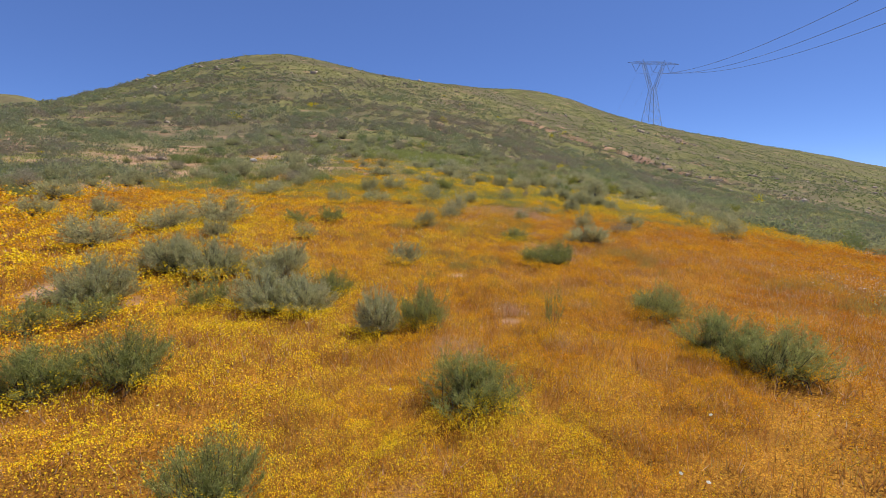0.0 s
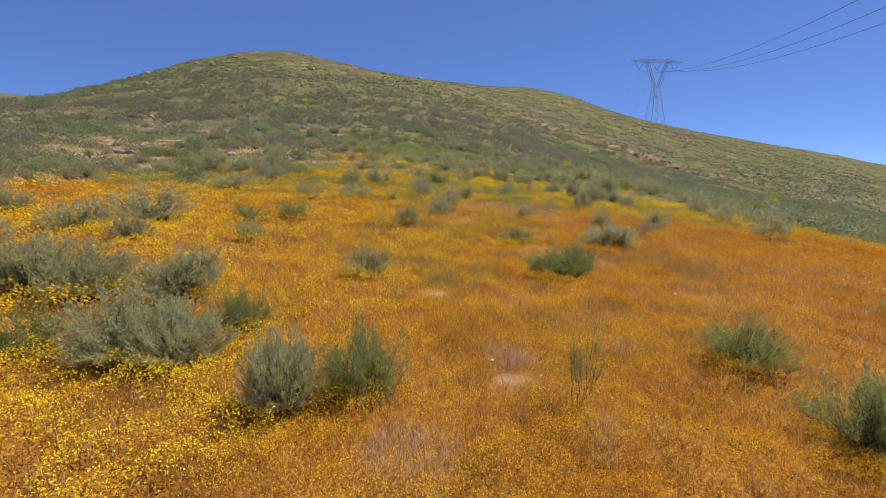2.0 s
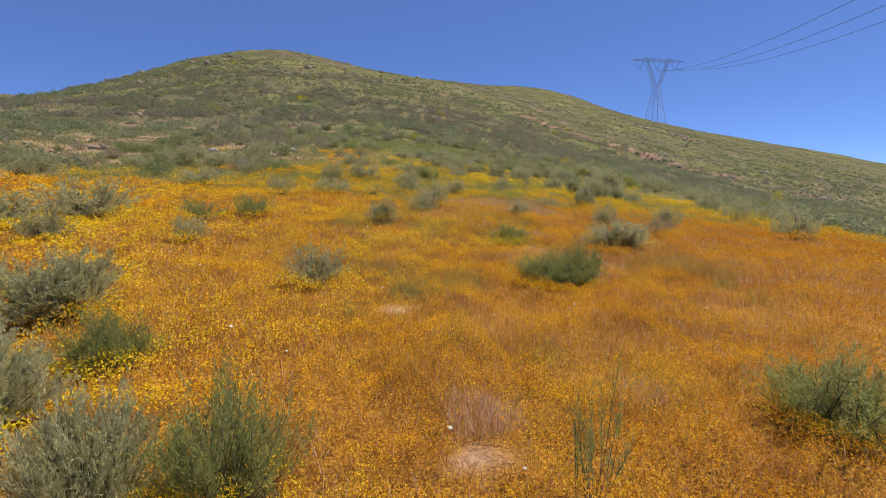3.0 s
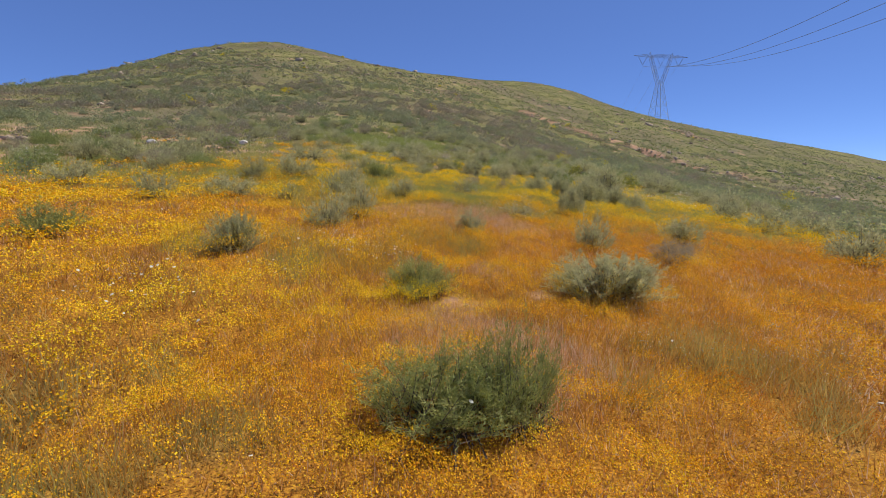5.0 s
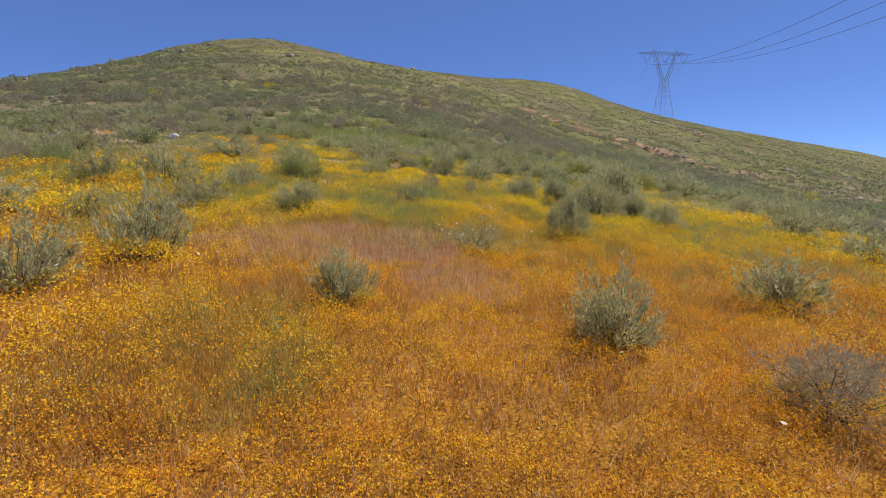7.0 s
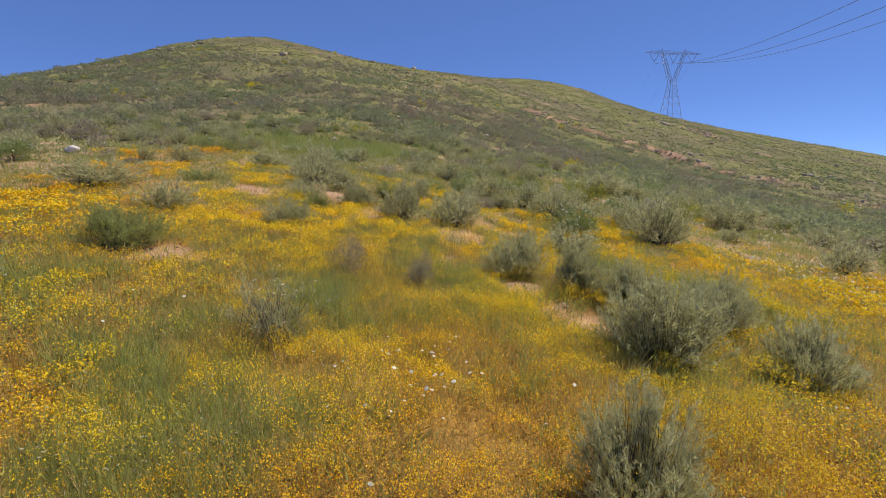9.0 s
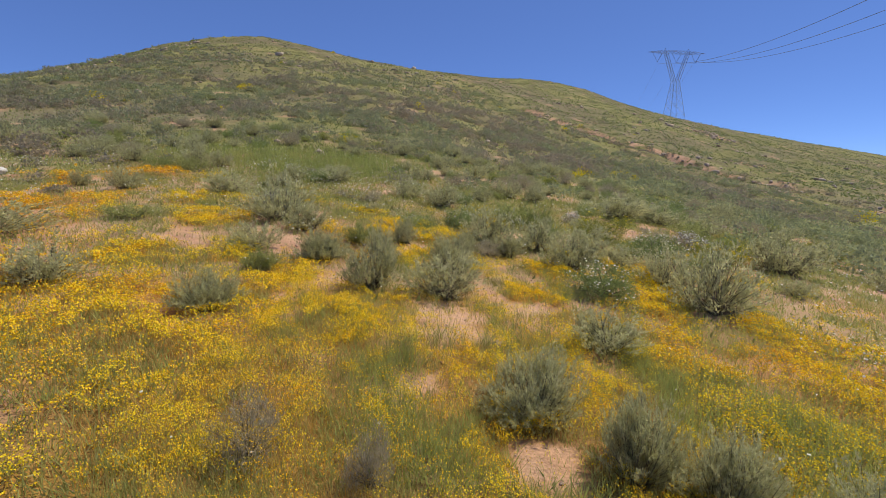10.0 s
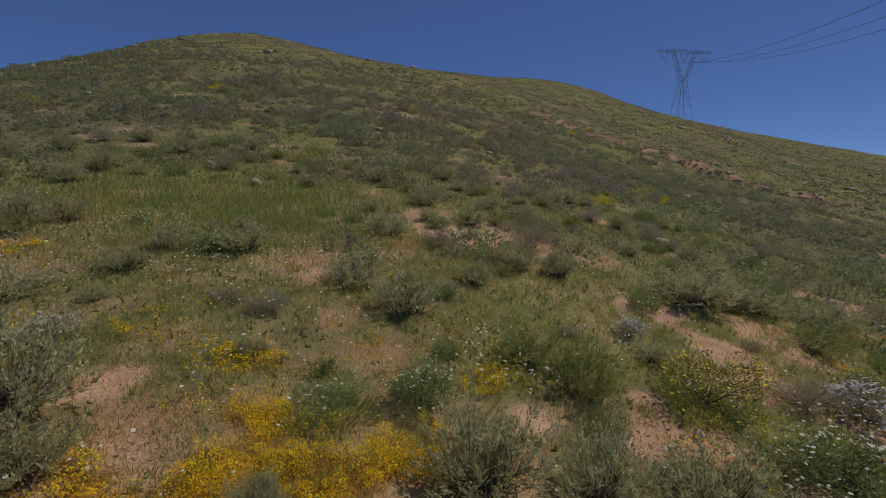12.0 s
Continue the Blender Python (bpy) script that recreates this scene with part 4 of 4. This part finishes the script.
def gold_flowers():
    rng = np.random.default_rng(7)
    vs, fs, ts, base = [], [], [], 0
    for lo, hi, dens, radius in bands():
        x, y = scatter_points(rng, (-hi, -1.8 if lo < 3 else -1.0), (hi, 46 if lo < 11 else 42), dens)
        x = x + path_x(y)
        if lo >= 6:                      # finer on the upper slope, which the path comes close to
            more = np.repeat(np.nonzero(y > 32)[0], 2)
            x, y = np.concatenate([x, x[more] + rng.normal(0, 0.12, len(more))]), np.concatenate([y, y[more] + rng.normal(0, 0.12, len(more))])
        off = np.abs(x - path_x(y)) + np.maximum(0, y - 37)
        side = np.abs(x - path_x(y)) > 1.5 + 0.95 * y       # thinner, larger tufts off to the sides
        m = (off >= lo) & (off < hi) & (~side | (rng.random(len(x)) < 0.35))
        x, y, side = x[m], y[m], side[m]
        flower, tone, bare, grass, pink, field = growth(x, y)
        m = (rng.random(len(x)) < flower * (0.9 + 0.85 * fbm(x, y, 0.5, 81, 3) + 0.8 * fbm(x, y, 0.15, 83, 2) + 0.35 * fbm(x, y, 1.4, 85, 2))) & clear_of_shrubs(x, y)
        x, y, tone, side = x[m], y[m], tone[m], side[m]
        order = np.argsort(x)
        for px, py, pw in PLACED:        # fresher, yellower flowers in the shelter of the shrubs
            if py < 24:
                low, high = np.searchsorted(x, (px - pw, px + pw), sorter=order)
                near = order[low:high]
                tone[near] += 0.3 * (1 - step(0.45, 0.85, np.hypot(x[near] - px, y[near] - py) / pw))
        tall = (0.2 + 0.11 * fbm(x, y, 0.9, 91) + 0.06 * fbm(x, y, 0.35, 97, 2) + 0.07 * fbm(x, y, 0.15, 83, 2)) * rng.uniform(0.6, 1.14, len(x))
        tall = tall * (1 - 0.3 * step(27, 33, y))
        top = np.stack([x, y, height(x, y) + np.maximum(tall, 0.04)], 1)
        v, f = flecks(rng, top, radius * rng.uniform(0.6, 1.35, len(x)) * (1 + 0.45 * step(26, 31, y)) * np.where(side, 1.6, 1.0) * np.where((y > 32) & (lo >= 6), 0.6, 1.0))
        vs.append(v), fs.append(f + base), ts.append(np.repeat(tone + 0.12 * rng.normal(size=len(x)) + 0.14 * fbm(x, y, 0.35, 97, 2), 3))
        base += len(v)
    me = mesh_of("goldfield_flowers", np.concatenate(vs), np.concatenate(fs), M_PETAL, np.concatenate(ts))
    tagged(new("goldfield_flowers", me), "dense carpet of small yellow and orange wildflowers", "wildflowers", kind="stuff")


def stems_and_grass():
    rng = np.random.default_rng(8)
    vs, fs, ts, base = [], [], [], 0
    for lo, hi, dens, wide in [(0, 2.6, 1500, 0.0065), (2.6, 6, 650, 0.0105), (6, 11, 260, 0.018), (11, 18, 120, 0.028), (18, 34, 55, 0.042)]:
        x, y = scatter_points(rng, (-hi, 1.5), (hi, 46 if lo < 11 else 60), dens)
        x = x + path_x(y)
        off = np.abs(x - path_x(y)) + np.maximum(0, y - 40)
        m = (off >= lo) & (off < hi) & (np.abs(x - path_x(y)) < 3.2 + 1.05 * (y + 1))
        x, y = x[m], y[m]
        flower, tone, bare, grass, pink, field = growth(x, y)
        lush = np.exp(-(((x + 1.5) / 6.5) ** 2 + ((y - 47.5) / 4.2) ** 2) * 1.2)
        hill = (1 - field) * (0.8 - 0.5 * step(60, 48, y))
        want = np.clip(flower * 0.75 + pink * 0.9 + grass + hill + lush + 0.75 * step(21, 25, y) * (1 - 0.8 * step(30, 34, y)), 0, 1) * (1 - 0.92 * bare) + 0.02
        m = rng.random(len(x)) < want
        x, y = x[m], y[m]
        flower, pink, grass, hill, lush, bare = flower[m], pink[m], grass[m], hill[m], lush[m], bare[m]
        n = len(x)
        green = np.clip(grass * 0.7 + hill * 0.75 + lush + 0.6 * step(20, 26, y) + 0.35 * fbm(x, y, 1.5, 101), 0, 1)
        hue = np.clip(0.17 - 0.06 * step(1, 6, x) * (1 - step(16, 22, y)) + 0.25 * lush + 0.55 * green + 0.22 * step(20, 25, y) + 0.1 * rng.normal(size=n) - 0.05 * pink + 0.18 * pink, 0, 1)
        hue = np.where(rng.random(n) < 0.6 * pink, -0.06, np.maximum(hue, 0.1))
        tall = (0.15 + 0.06 * step(22, 26, y) * (1 - step(31, 34, y)) + 0.05 * fbm(x, y, 0.8, 103) + 0.19 * grass + 0.35 * lush) * rng.uniform(0.5, 1.25, n) * (1 + 0.15 * pink)
        foot = np.stack([x, y, height(x, y) - 0.01], 1)
        way = unit(np.stack([rng.normal(0, 0.4, n), rng.normal(0, 0.4, n), np.ones(n)], 1))
        v, f = blades(rng, foot, way, tall, wide * rng.uniform(0.7, 1.4, n))
        vs.append(v), fs.append(f + base), ts.append(np.repeat(hue, 3))
        base += len(v)
    me = mesh_of("stems_and_grass", np.concatenate(vs), np.concatenate(fs), M_BLADE, np.concatenate(ts))
    tagged(new("stems_and_grass", me), "reddish flower stems and green wild grass blades", "grass", kind="stuff")


def dry_stems():
    """Pale pinkish dead stems, close together, where the flowers have gone over."""
    rng = np.random.default_rng(16)
    x, y = scatter_points(rng, (-1.5, 5.5), (6, 24), 5200)
    pink = growth(x, y)[4]
    m = rng.random(len(x)) < 0.8 * pink * (0.6 + 0.5 * fbm(x, y, 0.3, 95, 2))
    x, y = x[m], y[m]
    n = len(x)
    way = unit(np.stack([rng.normal(0, 0.22, n), rng.normal(0, 0.22, n), np.ones(n)], 1))
    v, f = blades(rng, np.stack([x, y, height(x, y) - 0.01], 1), way, rng.uniform(0.08, 0.22, n), rng.uniform(0.003, 0.006, n))
    hue = np.where(rng.random(n) < 0.75, 0.0, 0.1) + 0.03 * rng.normal(size=n)
    tagged(new("dry_stems", mesh_of("dry_stems", v, f, M_BLADE, np.repeat(hue, 3))), "pale pinkish dry stems of withered wildflowers", "grass", kind="stuff")


WHITE_PATCHES = [(0.1, 15.3, 0.5), (0.7, 16.8, 0.6), (1.8, 16.2, 0.7), (-0.6, 14.0, 0.8), (9.0, 11.0, 1.6), (4.2, 21.7, 0.7), (5.2, 22.6, 0.6), (4.6, 24.5, 0.9), (4.1, 37.2, 0.7), (5.2, 37.6, 0.5), (2.2, 35.8, 0.5),
                 (6.4, 38.8, 0.9), (9.6, 38.8, 0.8), (-0.2, 42.9, 1.6), (3.4, 43.0, 1.4), (1.5, 41.0, 1.6), (12.0, 30.5, 2.0), (5.5, 35.0, 0.5), (-2.5, 44.0, 1.4), (10.2, 37.0, 0.7), (2.0, 34.6, 0.4)]


def white_flowers():
    rng = np.random.default_rng(9)
    x, y = scatter_points(rng, (-14, 3), (18, 50), 60)
    inside = blobs(x, y, WHITE_PATCHES, 0.5)
    m = rng.random(len(x)) < 0.5 * inside + 0.006 * (growth(x, y)[0] > 0.3) + (0.11 + 0.12 * step(34, 38, y)) * step(29, 35, y) * step(-0.3, 0.4, fbm(x, y, 1.2, 161))
    x, y = x[m], y[m]
    top = np.stack([x, y, height(x, y) + rng.uniform(0.16, 0.36, len(x))], 1)
    v, f = heads(rng, top, rng.uniform(0.01, 0.02, len(x)) * (1 + 0.45 * step(33, 37, y)), 5, 0.3)
    tagged(new("white_wildflowers", mesh_of("white_wildflowers", v, f, M_WHITE)), "scattered small white wildflowers", "wildflowers", kind="stuff")


def wild_oats():
    """Pale drooping seed heads over the grassy patches."""
    rng = np.random.default_rng(15)
    x, y = scatter_points(rng, (-3, 10), (9, 27), 420)
    m = rng.random(len(x)) < blobs(x, y, [(4.7, 13.7, 0.9), (5.3, 12.8, 0.8), (0.6, 16.5, 0.8), (1.9, 17.3, 0.8), (3.1, 25.3, 0.7), (2.9, 23.1, 0.7)], 0.6) * 0.5
    x, y = x[m], y[m]
    n = len(x)
    top = np.stack([x, y, height(x, y) + rng.uniform(0.3, 0.48, n)], 1)
    lean = unit(np.stack([rng.normal(0.4, 0.5, n), rng.normal(0, 0.5, n), rng.uniform(-0.7, 0.3, n)], 1))
    v1, f1 = diamonds(rng, top, lean, rng.uniform(0.018, 0.032, n), rng.uniform(0.004, 0.007, n))
    tagged(new("wild_oats", mesh_of("wild_oats", v1, f1, M_STRAW)), "pale dry wild oat heads over green grass", "grass", kind="stuff")


YELLOW_BUSHES = [(-23, 94, 1.6), (-28, 73, 1.6), (-3, 59, 1.4), (-1.5, 58.5, 1.2), (14, 62, 1.4), (20, 70, 1.6)]


def hill_scrub():
    """Low shrubs over the hill, each a loose mound of leaves."""
    rng = np.random.default_rng(10)
    vs, fs, ts, base = [], [], [], 0
    for lo, hi, dens, leaves_each, leaf in [(14, 62, 0.95, 170, 0.068), (62, 100, 0.9, 130, 0.094), (100, 160, 0.6, 52, 0.14), (160, 350, 0.2, 16, 0.25)]:
        n = int((hi * hi - lo * lo) * 0.82 * dens)
        bearing, far = rng.uniform(-0.9, 0.86, n), np.sqrt(rng.uniform(lo * lo, hi * hi, n))
        x, y = 3 + far * np.sin(bearing), 4 + far * np.cos(bearing)
        flower, tone, bare, grass, pink, field = growth(x, y)
        off = bank(x, y)[1]
        spur = step(-4, 8, off)
        clump = 0.15 + 0.85 * step(-0.35, 0.3, fbm(x, y, 7.0, 111, 3) + 0.2)
        lush = ((x + 2) / 6.0) ** 2 + ((y - 47.5) / 4.5) ** 2 < 1
        inside_field = (y < upper_edge(x) - 1.0) | (blobs(x, y, ISLANDS) > 0.3)
        upper = step(24, 44, lie(x, y))
        brink = np.exp(-((off - 1.5) / 2.5) ** 2) + blobs(x, y, SCREE, 0.5)
        sward = np.exp(-((off - 9) / 5.0) ** 2) + np.exp(-((off + 5) / 3.0) ** 2) * step(95, 108, y)      # clean grass beside the wash
        want = clump * (1 - 0.5 * spur) * (1 - 0.62 * upper) * (1 - 0.8 * np.clip(sward, 0, 1)) + 0.5 * np.clip(brink, 0, 1)
        m = (rng.random(n) < want) & ~inside_field & ~lush & clear_of_shrubs(x, y, 0.6) & ((y > 44) | (x < -4) | (x > 13.5)) & (np.hypot(x - 3, y - 20) > 11)
        m &= ~((y < 60) & (x > -16) & (x < 12) & (rng.random(n) < 0.25))
        x, y, spur, upper, brink = x[m], y[m], spur[m], upper[m], brink[m]
        n = len(x)
        wide = np.minimum(rng.gamma(2.8, 0.46, n), 2.7) * (1 - 0.25 * upper) * (1 - 0.25 * spur)
        high = wide * rng.uniform(0.3, 0.55, n)
        hue = np.clip((0.62 if hi < 70 else 0.46) + 0.34 * fbm(x, y, 12.0, 121) + 0.2 * rng.normal(size=n) - 0.2 * np.clip(brink, 0, 1) + 0.12 * upper + 0.12 * spur, 0.0, 0.82)
        hue = np.where(rng.random(n) < 0.006, 1.2, hue)
        for bx, by, br in YELLOW_BUSHES:
            hue = np.where(np.hypot(x - bx, y - by) < br, 1.2, hue)
        c = np.stack([x, y, height(x, y)], 1)
        k = n * leaves_each
        which = np.repeat(np.arange(n), leaves_each)
        out = unit(rng.normal(size=(k, 3)) + np.array([0, 0, 0.3]))
        out[:, 2] = np.abs(out[:, 2])
        lump = 0.85 + 0.22 * np.sin(3 * np.arctan2(out[:, 1], out[:, 0]) + which * 1.7) * (1 - out[:, 2])
        place = c[which] + out * (lump * rng.uniform(0.5, 1.08, k))[:, None] * np.stack([wide * 0.52, wide * 0.52, high], 1)[which]
        way = unit(0.3 * out + rng.normal(0, 0.6, (k, 3)) + np.array([0, 0, 0.3]))
        size = leaf * rng.uniform(0.6, 1.5, k) * np.sqrt(wide[which] + 0.2)
        side = unit(np.cross(way, out + rng.normal(0, 0.6, (k, 3)))) * (size * 0.42)[:, None]
        v = np.stack([place - side - way * (size * 0.4)[:, None], place + side - way * (size * 0.4)[:, None], place + way * (size * 0.6)[:, None]], 1).reshape(-1, 3)
        vs.append(v), fs.append(np.arange(len(v)).reshape(-1, 3) + base), ts.append(np.repeat(hue[which], 3))
        base += len(v)
    me = mesh_of("hill_scrub", np.concatenate(vs), np.concatenate(fs), M_HILL, np.concatenate(ts))
    tagged(new("hill_scrub", me), "low grey-green and brown scrub over the hillside", "scrub", kind="stuff")


def hill_grass():
    rng = np.random.default_rng(11)
    vs, ts = [], []
    for lo, hi, dens, size in [(26, 60, 24, 0.15), (60, 110, 8, 0.2), (110, 240, 2.2, 0.26), (240, 370, 0.6, 0.32)]:
        n = int((hi * hi - lo * lo) * 0.82 * dens)
        bearing, far = rng.uniform(-0.88, 0.85, n), np.sqrt(rng.uniform(lo * lo, hi * hi, n))
        x, y = 3 + far * np.sin(bearing), 4 + far * np.cos(bearing)
        flower, tone, bare, grass, pink, field = growth(x, y)
        m = (rng.random(n) < (1 - field) * (1 - bare) * step(-0.5, 0.4, fbm(x, y, 2.5, 61, 4) + 0.2))
        x, y = x[m], y[m]
        n = len(x)
        hue = np.clip(0.72 + 0.16 * fbm(x, y, 20, 131) + 0.08 * rng.normal(size=n) + 0.25 * step(-6, 6, bank(x, y)[1]), 0.3, 1.0)
        foot = np.stack([x, y, height(x, y) - 0.02], 1)
        way = unit(np.stack([rng.normal(0, 0.5, n), rng.normal(0, 0.5, n), np.ones(n)], 1))
        v, f = blades(rng, foot, way, size * rng.uniform(0.5, 1.2, n), np.full(n, size * 0.5 + (0.25 if lo > 100 else 0)))
        vs.append(v), ts.append(np.repeat(hue, 3))
    v = np.concatenate(vs)
    me = mesh_of("hill_grass", v, np.arange(len(v)).reshape(-1, 3), M_TURF, np.concatenate(ts))
    tagged(new("hill_grass", me), "short olive-green grass tufts on the hill", "grass", kind="stuff")


def herbs():
    """Small leafy green plants between the flowers and on bare soil."""
    rng = np.random.default_rng(14)
    x, y = scatter_points(rng, (-9, 18), (17, 47), 13)
    flower, tone, bare, grass, pink, field = growth(x, y)
    m = (rng.random(len(x)) < np.clip(step(19, 26, y) * (0.3 + 0.9 * step(-0.3, 0.5, fbm(x, y, 1.7, 151))) * (1 - 0.75 * bare), 0, 1)) & clear_of_shrubs(x, y, 0.4)
    x, y = x[m], y[m]
    n, each = len(x), 34
    wide = rng.gamma(4, 0.055, n) + 0.05
    which = np.repeat(np.arange(n), each)
    k = len(which)
    out = unit(rng.normal(size=(k, 3)) + np.array([0, 0, 0.5]))
    out[:, 2] = np.abs(out[:, 2])
    place = np.stack([x, y, height(x, y)], 1)[which] + out * (wide[which] * rng.uniform(0.1, 0.8, k))[:, None]
    way = unit(out + np.array([0, 0, 0.8]) + rng.normal(0, 0.4, (k, 3)))
    v, f = blades(rng, place, way, 0.07 * rng.uniform(0.6, 1.5, k), np.full(k, 0.014))
    hue = np.clip(0.82 + 0.12 * rng.normal(size=n), 0.5, 1)
    me = mesh_of("green_herbs", v, f, M_BLADE, np.repeat(hue[which], 3))
    tagged(new("green_herbs", me), "low green leafy herbs among yellow flowers", "herbs", kind="stuff")


ICO = [(0, 0, -1), (0.72, -0.53, -0.45), (-0.28, -0.85, -0.45), (-0.89, 0, -0.45), (-0.28, 0.85, -0.45), (0.72, 0.53, -0.45), (0.28, -0.85, 0.45), (-0.72, -0.53, 0.45), (-0.72, 0.53, 0.45), (0.28, 0.85, 0.45), (0.89, 0, 0.45), (0, 0, 1)]
ICO_F = [(0, 1, 2), (1, 0, 5), (0, 2, 3), (0, 3, 4), (0, 4, 5), (1, 5, 10), (2, 1, 6), (3, 2, 7), (4, 3, 8), (5, 4, 9), (1, 10, 6), (2, 6, 7), (3, 7, 8), (4, 8, 9), (5, 9, 10), (6, 10, 11), (7, 6, 11), (8, 7, 11), (9, 8, 11), (10, 9, 11)]


def stones():
    rng = np.random.default_rng(12)
    vs = []
    x, y = scatter_points(rng, (-9, 2), (16, 46), 26)
    flower, tone, bare, grass, pink, field = growth(x, y)
    rubble = np.exp(-(((x - 9.9) / 1.6) ** 2 + ((y - 37.0) / 2.2) ** 2))
    m = rng.random(len(x)) < np.clip(bare * (0.5 + rubble), 0, 1)
    x, y, rubble = x[m], y[m], rubble[m]
    size = rng.gamma(1.4, 0.007, len(x)) * (1 + 2.0 * rubble) + 0.004
    shape = np.array(ICO)[None] * rng.uniform(0.65, 1.3, (len(x), 12, 1)) * rng.uniform(0.6, 1.2, (len(x), 1, 3))
    v = shape * size[:, None, None] + np.stack([x, y, height(x, y) + size * 0.25], 1)[:, None]
    f = (np.arange(len(x))[:, None, None] * 12 + np.array(ICO_F)[None]).reshape(-1, 3)
    tagged(new("soil_clods", mesh_of("soil_clods", v.reshape(-1, 3), f, M_CLOD)), "loose pinkish soil clods and small stones", "stones", kind="stuff")
    # rubble on the hill
    n = 2600
    bearing, far = rng.uniform(-0.8, 0.8, n), np.sqrt(rng.uniform(38**2, 200**2, n))
    x, y = 3 + far * np.sin(bearing), 4 + far * np.cos(bearing)
    m = (fbm(x, y, 9, 141, 3) > 0.25) & (y > upper_edge(x) + 4)
    x, y = x[m], y[m]
    size = rng.gamma(2.2, 0.07, len(x)) * (0.5 + far[m] / 120)
    shape = np.array(ICO)[None] * rng.uniform(0.65, 1.25, (len(x), 12, 1)) * rng.uniform(0.6, 1.2, (len(x), 1, 3)) * np.array([1.2, 1, 0.7])
    v = shape * size[:, None, None] + np.stack([x, y, height(x, y) + size * 0.15], 1)[:, None]
    f = (np.arange(len(x))[:, None, None] * 12 + np.array(ICO_F)[None]).reshape(-1, 3)
    tagged(new("hill_rubble", mesh_of("hill_rubble", v.reshape(-1, 3), f, M_ROCK)), "pale granite stones strewn over the hillside", "stones", kind="stuff")


def boulder_mesh(seed):
    bm = bmesh.new()
    bmesh.ops.create_icosphere(bm, subdivisions=3, radius=0.5)
    off = Vector((seed * 3.7, seed * 1.3, 0))
    for v in bm.verts:
        n = noise.noise(v.co * 2.2 + off) * 0.28 + noise.noise(v.co * 6 + off) * 0.07
        v.co *= 1 + n
        v.co.z *= 0.9
    me = bpy.data.meshes.new("boulder")
    bm.to_mesh(me)
    bm.free()
    me.materials.append(M_ROCK)
    return me


BOULDERS = [boulder_mesh(k) for k in range(4)]
PALE_BOULDER = boulder_mesh(5)
PALE_BOULDER.materials[0] = M_PALE


def boulder(x, y, size, label="weathered pale granite boulder on the slope", whitish=False):
    rng = random.Random(int(x * 100) + int(y * 100) * 3)
    b = tagged(new("boulder", PALE_BOULDER if whitish else rng.choice(BOULDERS)), label, "rock", "boulders on the hill")
    b.matrix_basis = Matrix.LocRotScale((x, y, float(height(x, y)) + size * 0.14), Euler((rng.uniform(-0.2, 0.2), rng.uniform(-0.2, 0.2), rng.uniform(0, 6.28))), (size, size * rng.uniform(0.7, 1), size * rng.uniform(0.6, 0.9)))


boulder(-9.55, 39.7, 0.6, "whitish rounded granite boulder beside orange flowers", True)
boulder(-14.2, 38.3, 0.5, "whitish granite boulder on a worn patch", True)
boulder(12.2, 39.9, 0.4)
strewn = random.Random(21)
for k in range(80):                      # rocks along the washed-out bank
    t = strewn.uniform(0, len(GULLY) - 3.001)
    (ax, ay), (bx, by) = GULLY[int(t)], GULLY[int(t) + 1]
    u = t % 1
    boulder(ax + (bx - ax) * u + strewn.gauss(0.6, 1.3), ay + (by - ay) * u + strewn.gauss(0.5, 1.3), strewn.uniform(0.3, 0.95), "weathered pale granite boulder on the eroded bank")
for px, py, pr in SCREE[:6]:
    for k in range(16 if pr < 5 else 44):
        boulder(px + strewn.gauss(0, pr * 0.5), py + strewn.gauss(0, pr * 0.6), strewn.uniform(0.25, 0.8) * (1 if pr < 5 else 1.5), "weathered pale granite boulder of a stony outcrop")
for k in range(40):                      # slope below the summit
    boulder(strewn.uniform(-50, 14), strewn.uniform(66, 175), strewn.uniform(0.25, 0.7))

stones()
hill_grass()
wild_oats()
hill_scrub()
herbs()
white_flowers()
stems_and_grass()
dry_stems()
gold_flowers()
